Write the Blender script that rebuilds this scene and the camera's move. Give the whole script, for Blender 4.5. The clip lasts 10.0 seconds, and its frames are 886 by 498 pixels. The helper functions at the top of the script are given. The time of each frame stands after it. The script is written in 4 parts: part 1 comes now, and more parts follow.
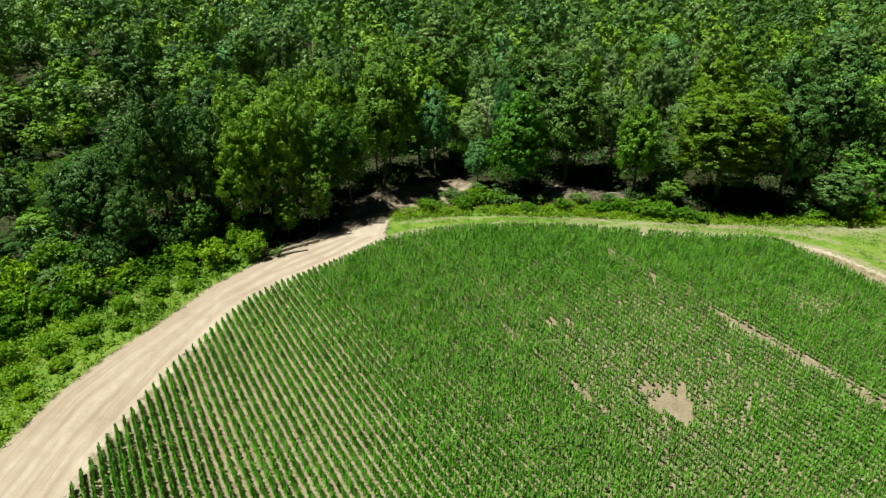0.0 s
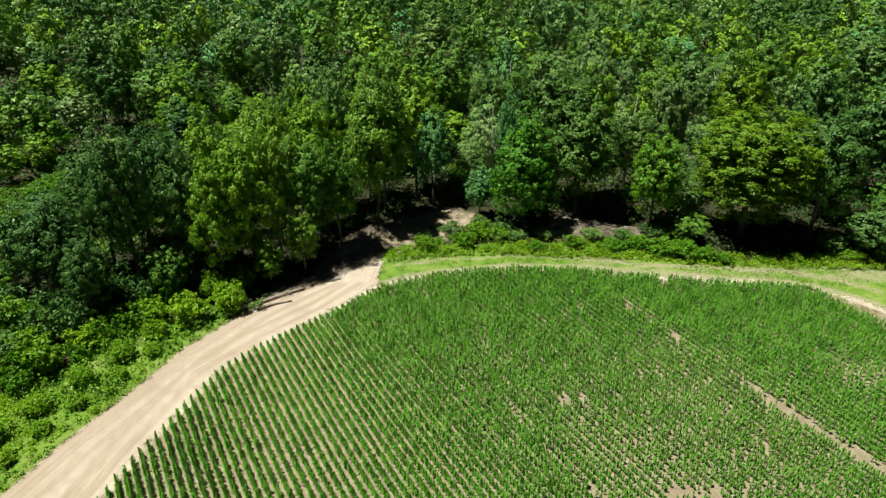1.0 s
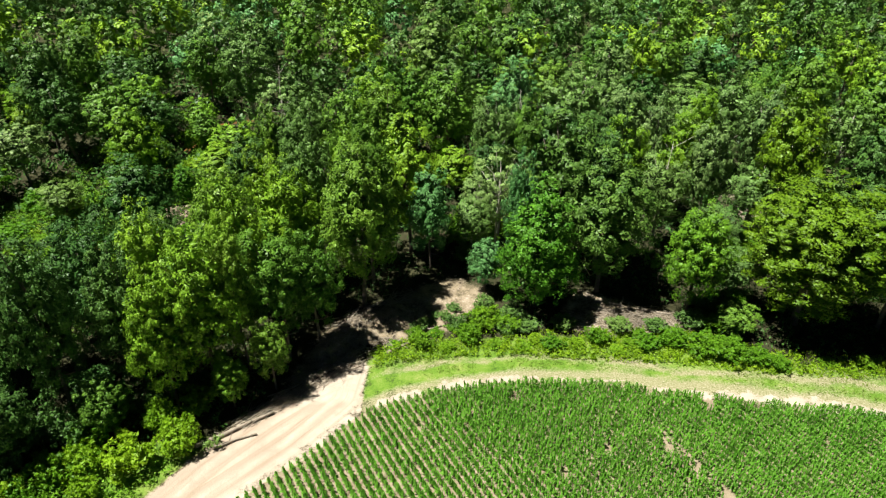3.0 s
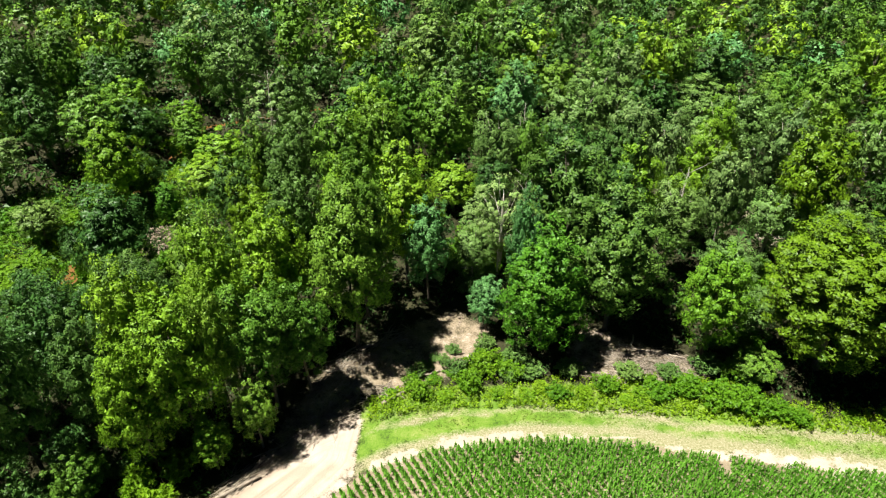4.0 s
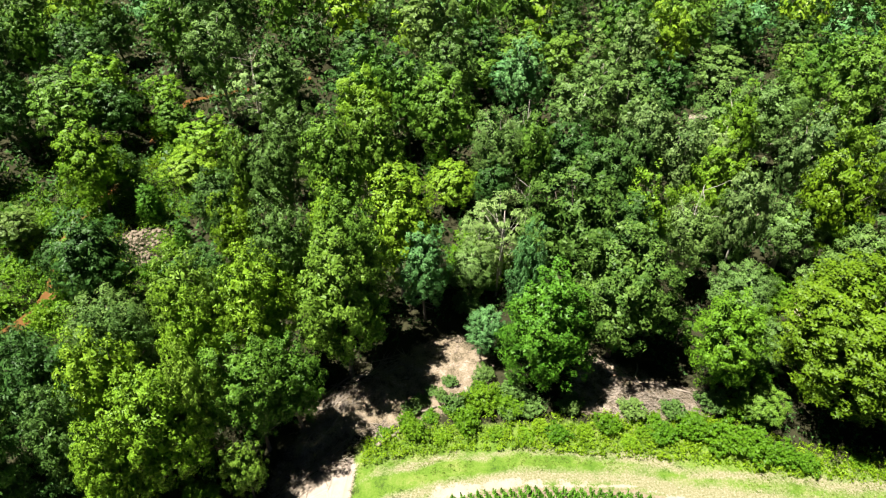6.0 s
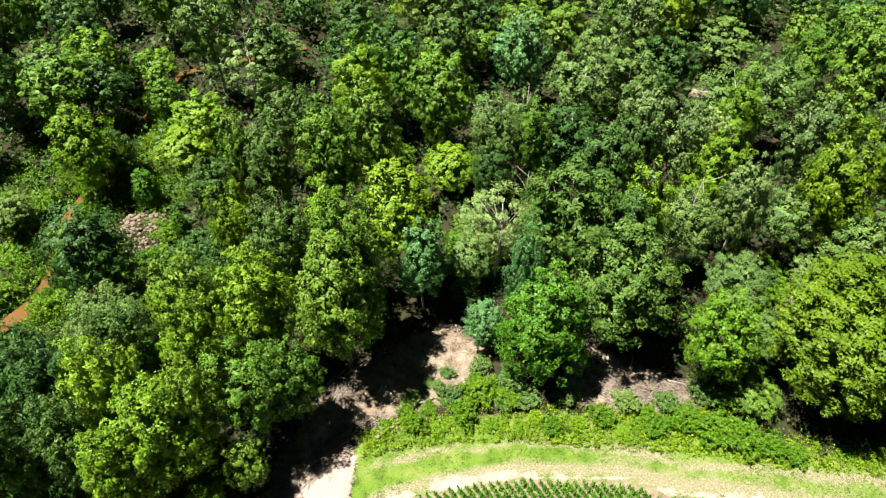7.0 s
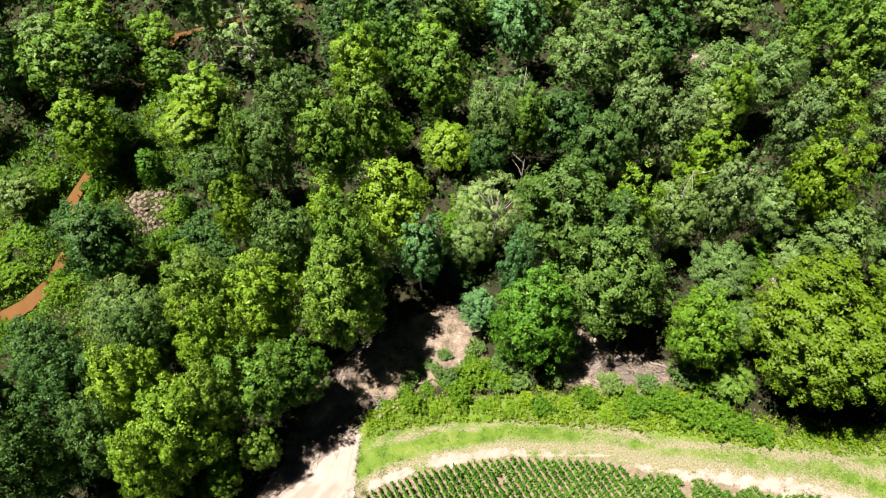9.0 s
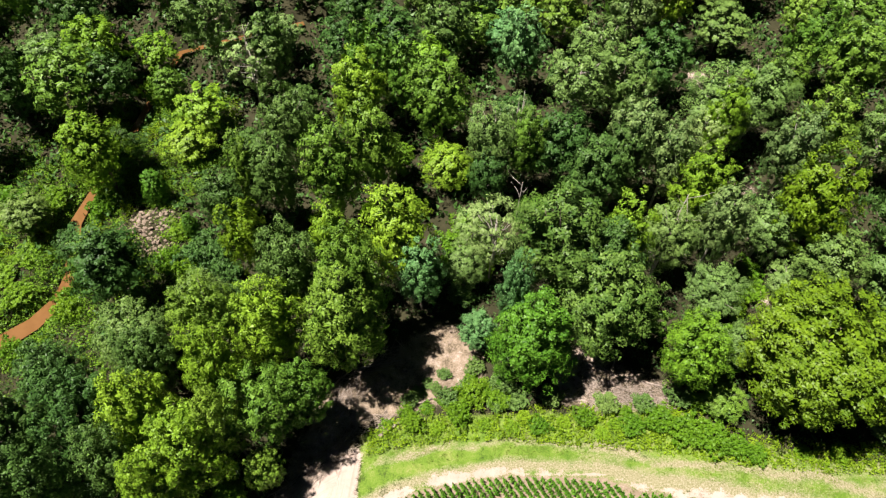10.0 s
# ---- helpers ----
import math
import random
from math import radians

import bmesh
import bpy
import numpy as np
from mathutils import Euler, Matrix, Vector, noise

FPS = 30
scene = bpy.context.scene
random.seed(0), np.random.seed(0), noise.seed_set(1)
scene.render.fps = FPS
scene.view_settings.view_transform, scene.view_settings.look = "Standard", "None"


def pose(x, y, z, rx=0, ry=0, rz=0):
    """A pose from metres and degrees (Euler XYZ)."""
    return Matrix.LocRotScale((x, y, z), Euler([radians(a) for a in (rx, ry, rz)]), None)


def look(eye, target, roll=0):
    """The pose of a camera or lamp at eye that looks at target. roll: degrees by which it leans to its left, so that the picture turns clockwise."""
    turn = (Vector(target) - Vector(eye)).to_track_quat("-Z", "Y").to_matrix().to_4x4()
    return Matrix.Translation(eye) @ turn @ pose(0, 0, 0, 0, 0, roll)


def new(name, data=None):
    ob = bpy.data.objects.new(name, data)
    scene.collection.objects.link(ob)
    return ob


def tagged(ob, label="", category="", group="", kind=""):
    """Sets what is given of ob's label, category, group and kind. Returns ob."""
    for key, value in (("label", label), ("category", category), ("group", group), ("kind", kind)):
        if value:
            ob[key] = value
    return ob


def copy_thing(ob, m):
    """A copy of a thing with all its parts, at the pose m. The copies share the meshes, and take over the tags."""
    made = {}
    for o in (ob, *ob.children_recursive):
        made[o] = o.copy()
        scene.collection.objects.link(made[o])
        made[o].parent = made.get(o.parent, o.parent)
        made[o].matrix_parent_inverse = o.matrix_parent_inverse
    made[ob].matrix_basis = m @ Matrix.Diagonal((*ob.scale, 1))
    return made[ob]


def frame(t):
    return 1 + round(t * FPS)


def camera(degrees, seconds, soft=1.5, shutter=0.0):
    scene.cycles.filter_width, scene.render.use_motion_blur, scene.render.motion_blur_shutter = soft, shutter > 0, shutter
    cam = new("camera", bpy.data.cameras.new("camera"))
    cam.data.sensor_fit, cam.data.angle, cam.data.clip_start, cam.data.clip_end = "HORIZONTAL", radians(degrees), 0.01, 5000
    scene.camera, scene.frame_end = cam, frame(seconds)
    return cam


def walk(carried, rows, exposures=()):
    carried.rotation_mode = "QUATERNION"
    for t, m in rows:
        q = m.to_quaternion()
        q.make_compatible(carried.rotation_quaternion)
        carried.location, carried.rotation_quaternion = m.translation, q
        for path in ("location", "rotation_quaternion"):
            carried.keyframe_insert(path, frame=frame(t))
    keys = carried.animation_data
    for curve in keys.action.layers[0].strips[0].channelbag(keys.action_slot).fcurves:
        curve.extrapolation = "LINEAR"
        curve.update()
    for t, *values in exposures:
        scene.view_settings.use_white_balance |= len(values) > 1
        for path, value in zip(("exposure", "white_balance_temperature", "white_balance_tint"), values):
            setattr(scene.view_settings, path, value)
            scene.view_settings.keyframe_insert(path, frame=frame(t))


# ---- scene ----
cam = camera(67.8, 10.0, soft=1.25)
METRES, EYE, TILT, LEAN, TURN = 78.0, 40.9, -27.0, 0.0, 0.0
ROWS = [
    (0.0, 0.0, 0.0, 0.0, -0.0, 0.0, 0.0),
    (0.5, 0.0011, 0.0572, 0.0532, 0.01, -0.4, -0.0),
    (1.0, 0.0027, 0.1144, 0.1068, 0.02, -1.49, 0.01),
    (1.5, 0.0036, 0.1697, 0.161, 0.02, -2.39, 0.03),
    (2.0, 0.0041, 0.2234, 0.2152, 0.03, -3.27, 0.05),
    (2.5, 0.0044, 0.2759, 0.2684, 0.02, -4.42, 0.06),
    (4.0, 0.0085, 0.4093, 0.4216, 0.08, -8.71, 0.06),
    (4.5, 0.0093, 0.4407, 0.4647, 0.09, -10.18, 0.03),
    (5.0, 0.0105, 0.4663, 0.5035, 0.11, -12.04, 0.01),
    (5.5, 0.0118, 0.4869, 0.5397, 0.11, -14.08, 0.0),
    (7.0, 0.0155, 0.5252, 0.6405, 0.05, -20.96, -0.01),
    (7.5, 0.0162, 0.5308, 0.6718, 0.02, -23.36, -0.03),
    (8.0, 0.0176, 0.5332, 0.7029, 0.04, -25.48, -0.03),
    (8.5, 0.0182, 0.5333, 0.7318, 0.02, -27.35, -0.06),
    (9.0, 0.0188, 0.5329, 0.7626, 0.03, -28.34, -0.08),
    (9.5, 0.0187, 0.5321, 0.7872, 0.03, -28.33, -0.1),
    (10.0, 0.0186, 0.5309, 0.8019, 0.02, -28.29, -0.12),
]
walk(cam, [(t, pose(0, 0, EYE, TILT, LEAN, TURN) @ pose(METRES * x, METRES * y, METRES * z, 90 + pitch, roll, yaw)) for t, x, y, z, yaw, pitch, roll in ROWS], [(0.0, 0.90, 6500, -3), (2.5, 1.25, 6500, 3), (5.5, 1.58, 6600, 9), (7.0, 1.55, 6600, 14), (8.5, 1.40, 6600, 20), (10.0, 1.34, 6600, 21)])

# world, sun and sky
SUN_FROM = Vector((-0.38, 0.03, 1.0)).normalized()
world = bpy.data.worlds.new("sky")
scene.world = world
world.use_nodes = True
sky = world.node_tree.nodes.new("ShaderNodeTexSky")
sky.sky_type = "NISHITA"
sky.sun_disc = False
sky.sun_elevation = math.asin(SUN_FROM.z)
sky.sun_rotation = math.atan2(SUN_FROM.x, SUN_FROM.y)
backdrop = world.node_tree.nodes["Background"]
backdrop.inputs["Strength"].default_value = 0.05
sky.air_density, sky.dust_density = 0.05, 0.02
world.node_tree.links.new(sky.outputs[0], backdrop.inputs["Color"])
sun_data = bpy.data.lights.new("sun", "SUN")
sun_data.energy, sun_data.angle, sun_data.color = 5.0, radians(0.5), (1.0, 0.95, 0.86)
sun = new("sun", sun_data)
sun.matrix_world = look(SUN_FROM * 300, (0, 0, 0))

rng = np.random.default_rng(7)


# ---------------------------------------------------------------- materials
def material(name):
    m = bpy.data.materials.new(name)
    m.use_nodes = True
    nodes = m.node_tree.nodes
    nodes.clear()
    out = nodes.new("ShaderNodeOutputMaterial")
    return m, nodes, m.node_tree.links, out


def noise_node(nodes, links, scale, detail=4.0, rough=0.55, vector=None):
    n = nodes.new("ShaderNodeTexNoise")
    n.inputs["Scale"].default_value, n.inputs["Detail"].default_value, n.inputs["Roughness"].default_value = scale, detail, rough
    if vector is not None:
        links.new(vector, n.inputs["Vector"])
    return n.outputs["Fac"]


def ramp(nodes, links, value, stops):
    r = nodes.new("ShaderNodeValToRGB")
    while len(r.color_ramp.elements) < len(stops):
        r.color_ramp.elements.new(0.5)
    for e, (p, c) in zip(r.color_ramp.elements, stops):
        e.position = p
        e.color = (*c, 1) if len(c) == 3 else c
    links.new(value, r.inputs["Fac"])
    return r.outputs["Color"]


def mixed(nodes, links, fac, a, b, mode="MIX"):
    n = nodes.new("ShaderNodeMix")
    n.data_type, n.blend_type = "RGBA", mode
    for socket, v in ((n.inputs[0], fac), (n.inputs[6], a), (n.inputs[7], b)):
        if isinstance(v, (int, float)):
            socket.default_value = v
        elif isinstance(v, tuple):
            socket.default_value = (*v, 1)
        else:
            links.new(v, socket)
    return n.outputs[2]


def calc(nodes, links, op, a, b=0.0, clamp=False):
    n = nodes.new("ShaderNodeMath")
    n.operation, n.use_clamp = op, clamp
    for socket, v in zip(n.inputs, (a, b)):
        if isinstance(v, (int, float)):
            socket.default_value = v
        else:
            links.new(v, socket)
    return n.outputs[0]


def leaf_material(name, dark, light, through_light=0.03, hue=0.012, gloss=0.45):
    """Two-sided leaf: diffuse, some light through the blade, a waxy sheen; varies leaf by leaf and tree by tree."""
    m, nodes, links, out = material(name)
    geo = nodes.new("ShaderNodeNewGeometry")
    info = nodes.new("ShaderNodeObjectInfo")
    patch = noise_node(nodes, links, 0.55, 2, 0.5, nodes.new("ShaderNodeTexCoord").outputs["Object"])
    pick = calc(nodes, links, "MULTIPLY_ADD", geo.outputs["Random Per Island"], 0.48)
    links.new(calc(nodes, links, "MULTIPLY_ADD", patch, 1.5), pick.node.inputs[2])
    pick.node.inputs[2].links[0].from_node.inputs[2].default_value = -0.42
    pick.node.use_clamp = True
    col = mixed(nodes, links, pick, dark, light)
    hsv = nodes.new("ShaderNodeHueSaturation")
    shift = calc(nodes, links, "MULTIPLY_ADD", info.outputs["Random"], 2 * hue)
    shift.node.inputs[2].default_value = 0.5 - hue
    links.new(shift, hsv.inputs["Hue"])
    value = calc(nodes, links, "MULTIPLY_ADD", info.outputs["Random"], -0.32)
    value.node.inputs[2].default_value = 1.15
    links.new(value, hsv.inputs["Value"])
    links.new(col, hsv.inputs["Color"])
    d = nodes.new("ShaderNodeBsdfPrincipled")
    d.inputs["Roughness"].default_value = gloss
    d.inputs["Specular IOR Level"].default_value = 0.14
    links.new(hsv.outputs[0], d.inputs["Base Color"])
    t = nodes.new("ShaderNodeBsdfTranslucent")
    tint = mixed(nodes, links, 1.0, hsv.outputs[0], (1.0, 1.0, 0.35), "MULTIPLY")
    links.new(tint, t.inputs["Color"])
    mix = nodes.new("ShaderNodeMixShader")
    mix.inputs[0].default_value = through_light
    links.new(d.outputs[0], mix.inputs[1])
    links.new(t.outputs[0], mix.inputs[2])
    links.new(mix.outputs[0], out.inputs["Surface"])
    return m


def rough_material(name, stops, scale, bump=0.4, roughness=0.9, fine=8.0):
    """A dull surface with two scales of colour noise and fine relief."""
    m, nodes, links, out = material(name)
    co = nodes.new("ShaderNodeTexCoord").outputs["Object"]
    big = noise_node(nodes, links, scale, 5, 0.6, co)
    small = noise_node(nodes, links, scale * fine, 4, 0.6, co)
    value = calc(nodes, links, "ADD", calc(nodes, links, "MULTIPLY", big, 0.6), calc(nodes, links, "MULTIPLY", small, 0.4))
    col = ramp(nodes, links, value, stops)
    d = nodes.new("ShaderNodeBsdfPrincipled")
    d.inputs["Roughness"].default_value = roughness
    d.inputs["Specular IOR Level"].default_value = 0.2
    links.new(col, d.inputs["Base Color"])
    b = nodes.new("ShaderNodeBump")
    b.inputs["Strength"].default_value, b.inputs["Distance"].default_value = bump, 0.05
    links.new(small, b.inputs["Height"])
    links.new(b.outputs[0], d.inputs["Normal"])
    links.new(d.outputs[0], out.inputs["Surface"])
    return m


LEAF = {
    "mid": leaf_material("leaf_mid", (0.032, 0.092, 0.009), (0.132, 0.258, 0.029)),
    "dark": leaf_material("leaf_dark", (0.018, 0.057, 0.011), (0.074, 0.162, 0.032)),
    "lime": leaf_material("leaf_lime", (0.051, 0.130, 0.007), (0.180, 0.330, 0.022)),
    "moss": leaf_material("leaf_moss", (0.039, 0.096, 0.005), (0.131, 0.228, 0.010), hue=0.0),
    "yellow": leaf_material("leaf_yellow", (0.066, 0.147, 0.010), (0.204, 0.345, 0.040)),
    "teal": leaf_material("leaf_teal", (0.040, 0.128, 0.036), (0.145, 0.320, 0.098)),
    "olive": leaf_material("leaf_olive", (0.037, 0.088, 0.016), (0.137, 0.239, 0.051)),
    "pale": leaf_material("leaf_pale", (0.083, 0.164, 0.033), (0.254, 0.387, 0.123)),
    "soft": leaf_material("leaf_soft", (0.053, 0.113, 0.023), (0.169, 0.286, 0.068)),
    "tips": leaf_material("leaf_tips", (0.026, 0.081, 0.015), (0.198, 0.299, 0.092)),
    "great": leaf_material("leaf_great", (0.018, 0.062, 0.009), (0.099, 0.185, 0.031), hue=0.004),
    "vivid": leaf_material("leaf_vivid", (0.022, 0.086, 0.007), (0.085, 0.219, 0.016), hue=0.0),
}
BARK = rough_material("bark", [(0.3, (0.06, 0.048, 0.038)), (0.55, (0.15, 0.125, 0.10)), (0.75, (0.27, 0.24, 0.20))], 1.5, 0.8)
PALE_BARK = rough_material("pale_bark", [(0.3, (0.24, 0.215, 0.18)), (0.6, (0.44, 0.41, 0.36)), (0.8, (0.58, 0.55, 0.50))], 1.5, 0.6)
DEAD_WOOD = rough_material("dead_wood", [(0.3, (0.13, 0.105, 0.08)), (0.55, (0.27, 0.23, 0.185)), (0.75, (0.40, 0.36, 0.31))], 2.0, 0.6)
STONE = rough_material("stone", [(0.3, (0.11, 0.085, 0.06)), (0.55, (0.23, 0.185, 0.14)), (0.75, (0.36, 0.31, 0.25))], 1.2, 0.6)
CORN_LEAF = leaf_material("corn_leaf", (0.050, 0.178, 0.012), (0.190, 0.430, 0.050), 0.25, 0.0, 0.45)
WEED_LEAF = leaf_material("weed_leaf", (0.096, 0.200, 0.007), (0.238, 0.378, 0.018), 0.35, 0.0)
GRASS_LEAF = leaf_material("grass_leaf", (0.100, 0.170, 0.020), (0.180, 0.245, 0.045), 0.4, 0.0, 0.7)


def earth_material():
    """Leaf litter with tree shade in its colour, turf, field soil and sandy dirt, laid by the masks that the ground
    carries.
    """
    m, nodes, links, out = material("earth")
    co = nodes.new("ShaderNodeTexCoord").outputs["Object"]
    big = noise_node(nodes, links, 0.12, 4, 0.6, co)
    mid = noise_node(nodes, links, 0.7, 5, 0.62, co)
    fine = noise_node(nodes, links, 5.0, 4, 0.65, co)
    grit = noise_node(nodes, links, 22.0, 2, 0.6, co)

    def mask(name, spread, low, high):
        a = nodes.new("ShaderNodeAttribute")
        a.attribute_name = name
        wobble = calc(nodes, links, "MULTIPLY", calc(nodes, links, "SUBTRACT", calc(nodes, links, "ADD", calc(nodes, links, "MULTIPLY", mid, 0.6), calc(nodes, links, "MULTIPLY", fine, 0.4)), 0.5), spread)
        s = nodes.new("ShaderNodeMapRange")
        links.new(calc(nodes, links, "ADD", a.outputs["Fac"], wobble), s.inputs[0])
        s.inputs[1].default_value, s.inputs[2].default_value = low, high
        return s.outputs[0]

    # litter kept near black: the shade under the crowns is put into its colour
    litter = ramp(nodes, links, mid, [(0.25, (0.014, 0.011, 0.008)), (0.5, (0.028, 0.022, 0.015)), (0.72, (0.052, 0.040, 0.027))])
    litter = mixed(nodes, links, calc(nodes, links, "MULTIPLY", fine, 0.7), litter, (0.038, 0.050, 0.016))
    turf = ramp(nodes, links, calc(nodes, links, "ADD", calc(nodes, links, "MULTIPLY", big, 0.32), calc(nodes, links, "ADD", calc(nodes, links, "MULTIPLY", mid, 0.4), calc(nodes, links, "MULTIPLY", fine, 0.28))), [(0.36, (0.050, 0.110, 0.012)), (0.5, (0.105, 0.182, 0.023)), (0.64, (0.20, 0.23, 0.065))])
    soil = ramp(nodes, links, calc(nodes, links, "ADD", calc(nodes, links, "MULTIPLY", mid, 0.5), calc(nodes, links, "MULTIPLY", fine, 0.5)), [(0.3, (0.120, 0.094, 0.060)), (0.5, (0.205, 0.164, 0.114)), (0.7, (0.30, 0.248, 0.184))])
    sand = ramp(nodes, links, calc(nodes, links, "ADD", calc(nodes, links, "MULTIPLY", big, 0.45), calc(nodes, links, "MULTIPLY", mid, 0.55)), [(0.3, (0.27, 0.216, 0.176)), (0.5, (0.37, 0.310, 0.262)), (0.68, (0.45, 0.392, 0.338))])
    lane = nodes.new("ShaderNodeAttribute")
    lane.attribute_name = "lane"
    split = nodes.new("ShaderNodeSeparateXYZ")
    links.new(co, split.inputs[0])
    along = nodes.new("ShaderNodeCombineXYZ")
    links.new(calc(nodes, links, "MULTIPLY", lane.outputs["Fac"], 2.4), along.inputs[0])
    links.new(calc(nodes, links, "MULTIPLY", split.outputs[1], 0.07), along.inputs[1])
    streak = noise_node(nodes, links, 1.0, 3, 0.65, along.outputs[0])
    sand = mixed(nodes, links, ramp(nodes, links, streak, [(0.36, (0.5, 0.5, 0.5)), (0.50, (0, 0, 0))]), sand, (0.26, 0.205, 0.148))
    sand = mixed(nodes, links, calc(nodes, links, "MULTIPLY", grit, 0.35), sand, (0.24, 0.18, 0.125))
    straw = ramp(nodes, links, fine, [(0.3, (0.12, 0.125, 0.05)), (0.5, (0.21, 0.20, 0.112)), (0.7, (0.31, 0.285, 0.195))])
    turf = mixed(nodes, links, mask("dry", 1.8, 0.2, 0.8), turf, straw)
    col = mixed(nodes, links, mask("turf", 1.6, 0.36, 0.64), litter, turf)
    col = mixed(nodes, links, mask("soil", 1.2, 0.38, 0.62), col, soil)
    col = mixed(nodes, links, mask("sand", 1.7, 0.38, 0.62), col, sand)
    rut = nodes.new("ShaderNodeAttribute")
    rut.attribute_name = "rut"
    col = mixed(nodes, links, calc(nodes, links, "MULTIPLY", calc(nodes, links, "MULTIPLY", rut.outputs["Fac"], mid), 1.7, True), col, (0.17, 0.112, 0.07))
    d = nodes.new("ShaderNodeBsdfPrincipled")
    d.inputs["Roughness"].default_value = 0.95
    d.inputs["Specular IOR Level"].default_value = 0.1
    links.new(col, d.inputs["Base Color"])
    b = nodes.new("ShaderNodeBump")
    b.inputs["Strength"].default_value, b.inputs["Distance"].default_value = 0.7, 0.12
    links.new(calc(nodes, links, "ADD", fine, calc(nodes, links, "MULTIPLY", mid, 0.8)), b.inputs["Height"])
    links.new(b.outputs[0], d.inputs["Normal"])
    links.new(d.outputs[0], out.inputs["Surface"])
    return m


EARTH = earth_material()


def water_material():
    m, nodes, links, out = material("muddy_water")
    co = nodes.new("ShaderNodeTexCoord").outputs["Object"]
    col = ramp(nodes, links, noise_node(nodes, links, 0.4, 4, 0.6, co), [(0.3, (0.120, 0.060, 0.020)), (0.7, (0.165, 0.086, 0.031))])
    d = nodes.new("ShaderNodeBsdfPrincipled")
    d.inputs["Roughness"].default_value = 0.12
    links.new(col, d.inputs["Base Color"])
    b = nodes.new("ShaderNodeBump")
    b.inputs["Strength"].default_value, b.inputs["Distance"].default_value = 0.15, 0.03
    links.new(noise_node(nodes, links, 3.0, 3, 0.5, co), b.inputs["Height"])
    links.new(b.outputs[0], d.inputs["Normal"])
    links.new(d.outputs[0], out.inputs["Surface"])
    return m


WATER = water_material()


# ---------------------------------------------------------------- mesh helpers
def mesh_of(name, verts, faces, mat, smooth=False):
    """A mesh from arrays: verts (n, 3), faces (m, 3 or 4)."""
    verts, faces = np.asarray(verts, np.float32), np.asarray(faces, np.int32)
    k = faces.shape[1]
    me = bpy.data.meshes.new(name)
    me.vertices.add(len(verts))
    me.vertices.foreach_set("co", verts.ravel())
    me.loops.add(faces.size)
    me.loops.foreach_set("vertex_index", faces.ravel())
    me.polygons.add(len(faces))
    me.polygons.foreach_set("loop_start", np.arange(0, faces.size, k, dtype=np.int32))
    me.polygons.foreach_set("use_smooth", np.full(len(faces), smooth))
    me.update(calc_edges=True)
    me.materials.append(mat)
    return me


def part(name, mesh, parent, label=""):
    ob = new(name, mesh)
    ob.parent = parent
    return tagged(ob, label)


def tube(points, radii, sides=6):
    """A tapered, bent limb through the points, closed at both ends: verts and triangles."""
    points = [Vector(tuple(p)) for p in points]
    verts, faces = [], []
    for i, (p, r) in enumerate(zip(points, [float(v) for v in radii])):
        ahead = (points[min(i + 1, len(points) - 1)] - points[max(i - 1, 0)]).normalized()
        side = ahead.orthogonal().normalized()
        up = ahead.cross(side)
        for k in range(sides):
            a = 2 * math.pi * k / sides
            verts.append(p + r * (math.cos(a) * side + math.sin(a) * up))
        if i:
            b = (i - 1) * sides
            for k in range(sides):
                q = (k + 1) % sides
                faces += [(b + k, b + q, b + sides + q), (b + k, b + sides + q, b + sides + k)]
    for end, flip in ((0, True), ((len(points) - 1) * sides, False)):
        for k in range(1, sides - 1):
            tri = (end, end + k, end + k + 1)
            faces.append(tri[::-1] if flip else tri)
    return np.array([tuple(v) for v in verts]), np.array(faces)


def join(pieces):
    verts, faces, n = [], [], 0
    for v, f in pieces:
        verts.append(v)
        faces.append(f + n)
        n += len(v)
    return np.concatenate(verts), np.concatenate(faces)


def ball():
    bm = bmesh.new()
    bmesh.ops.create_icosphere(bm, subdivisions=1, radius=1.0)
    v = np.array([tuple(p.co) for p in bm.verts])
    f = np.array([[p.index for p in q.verts] for q in bm.faces])
    bm.free()
    return v, f


BALL = ball()


def unit(v):
    return v / np.maximum(np.linalg.norm(v, axis=-1, keepdims=True), 1e-6)


def leaves(r, centres, radii, count, size, squash=0.8, spread=1.0, outward=None, firm=1.6):
    """Pointed leaf sprays strewn over the outside of round clumps."""
    n = len(centres) * count
    c = np.repeat(centres, count, 0)
    rad = np.repeat(radii, count)[:, None]
    d = r.normal(size=(n, 3))
    d[:, 2] += 0.3
    d = unit(d)
    p = c + d * rad * (r.uniform(0.3, 1.0, (n, 1)) ** 0.45) * np.array([1, 1, squash])
    normal = unit(d + r.normal(size=(n, 3)) * 0.45 * spread)
    if outward is not None:
        normal = unit(normal + firm * np.repeat(outward, count, 0))
    t = unit(np.cross(normal, r.normal(size=(n, 3))))
    s = np.cross(normal, t)
    length = (size * r.uniform(0.65, 1.35, n))[:, None]
    t = unit(t + 0.55 * d)
    tip = p + t * length * 0.66 - normal * length * 0.05
    heel = p - t * length * 0.38
    verts = np.stack([heel - s * length * 0.36, heel + s * length * 0.36, tip], 1).reshape(-1, 3)
    return verts, np.arange(3 * n).reshape(-1, 3)


PROFILE = {"cone": (0.24, 0.62), "spire": (0.42, 0.84), "tall": (0.50, 0.72), "round": (0.54, 0.60), "dome": (0.48, 0.66), "spread": (0.5, 0.42)}


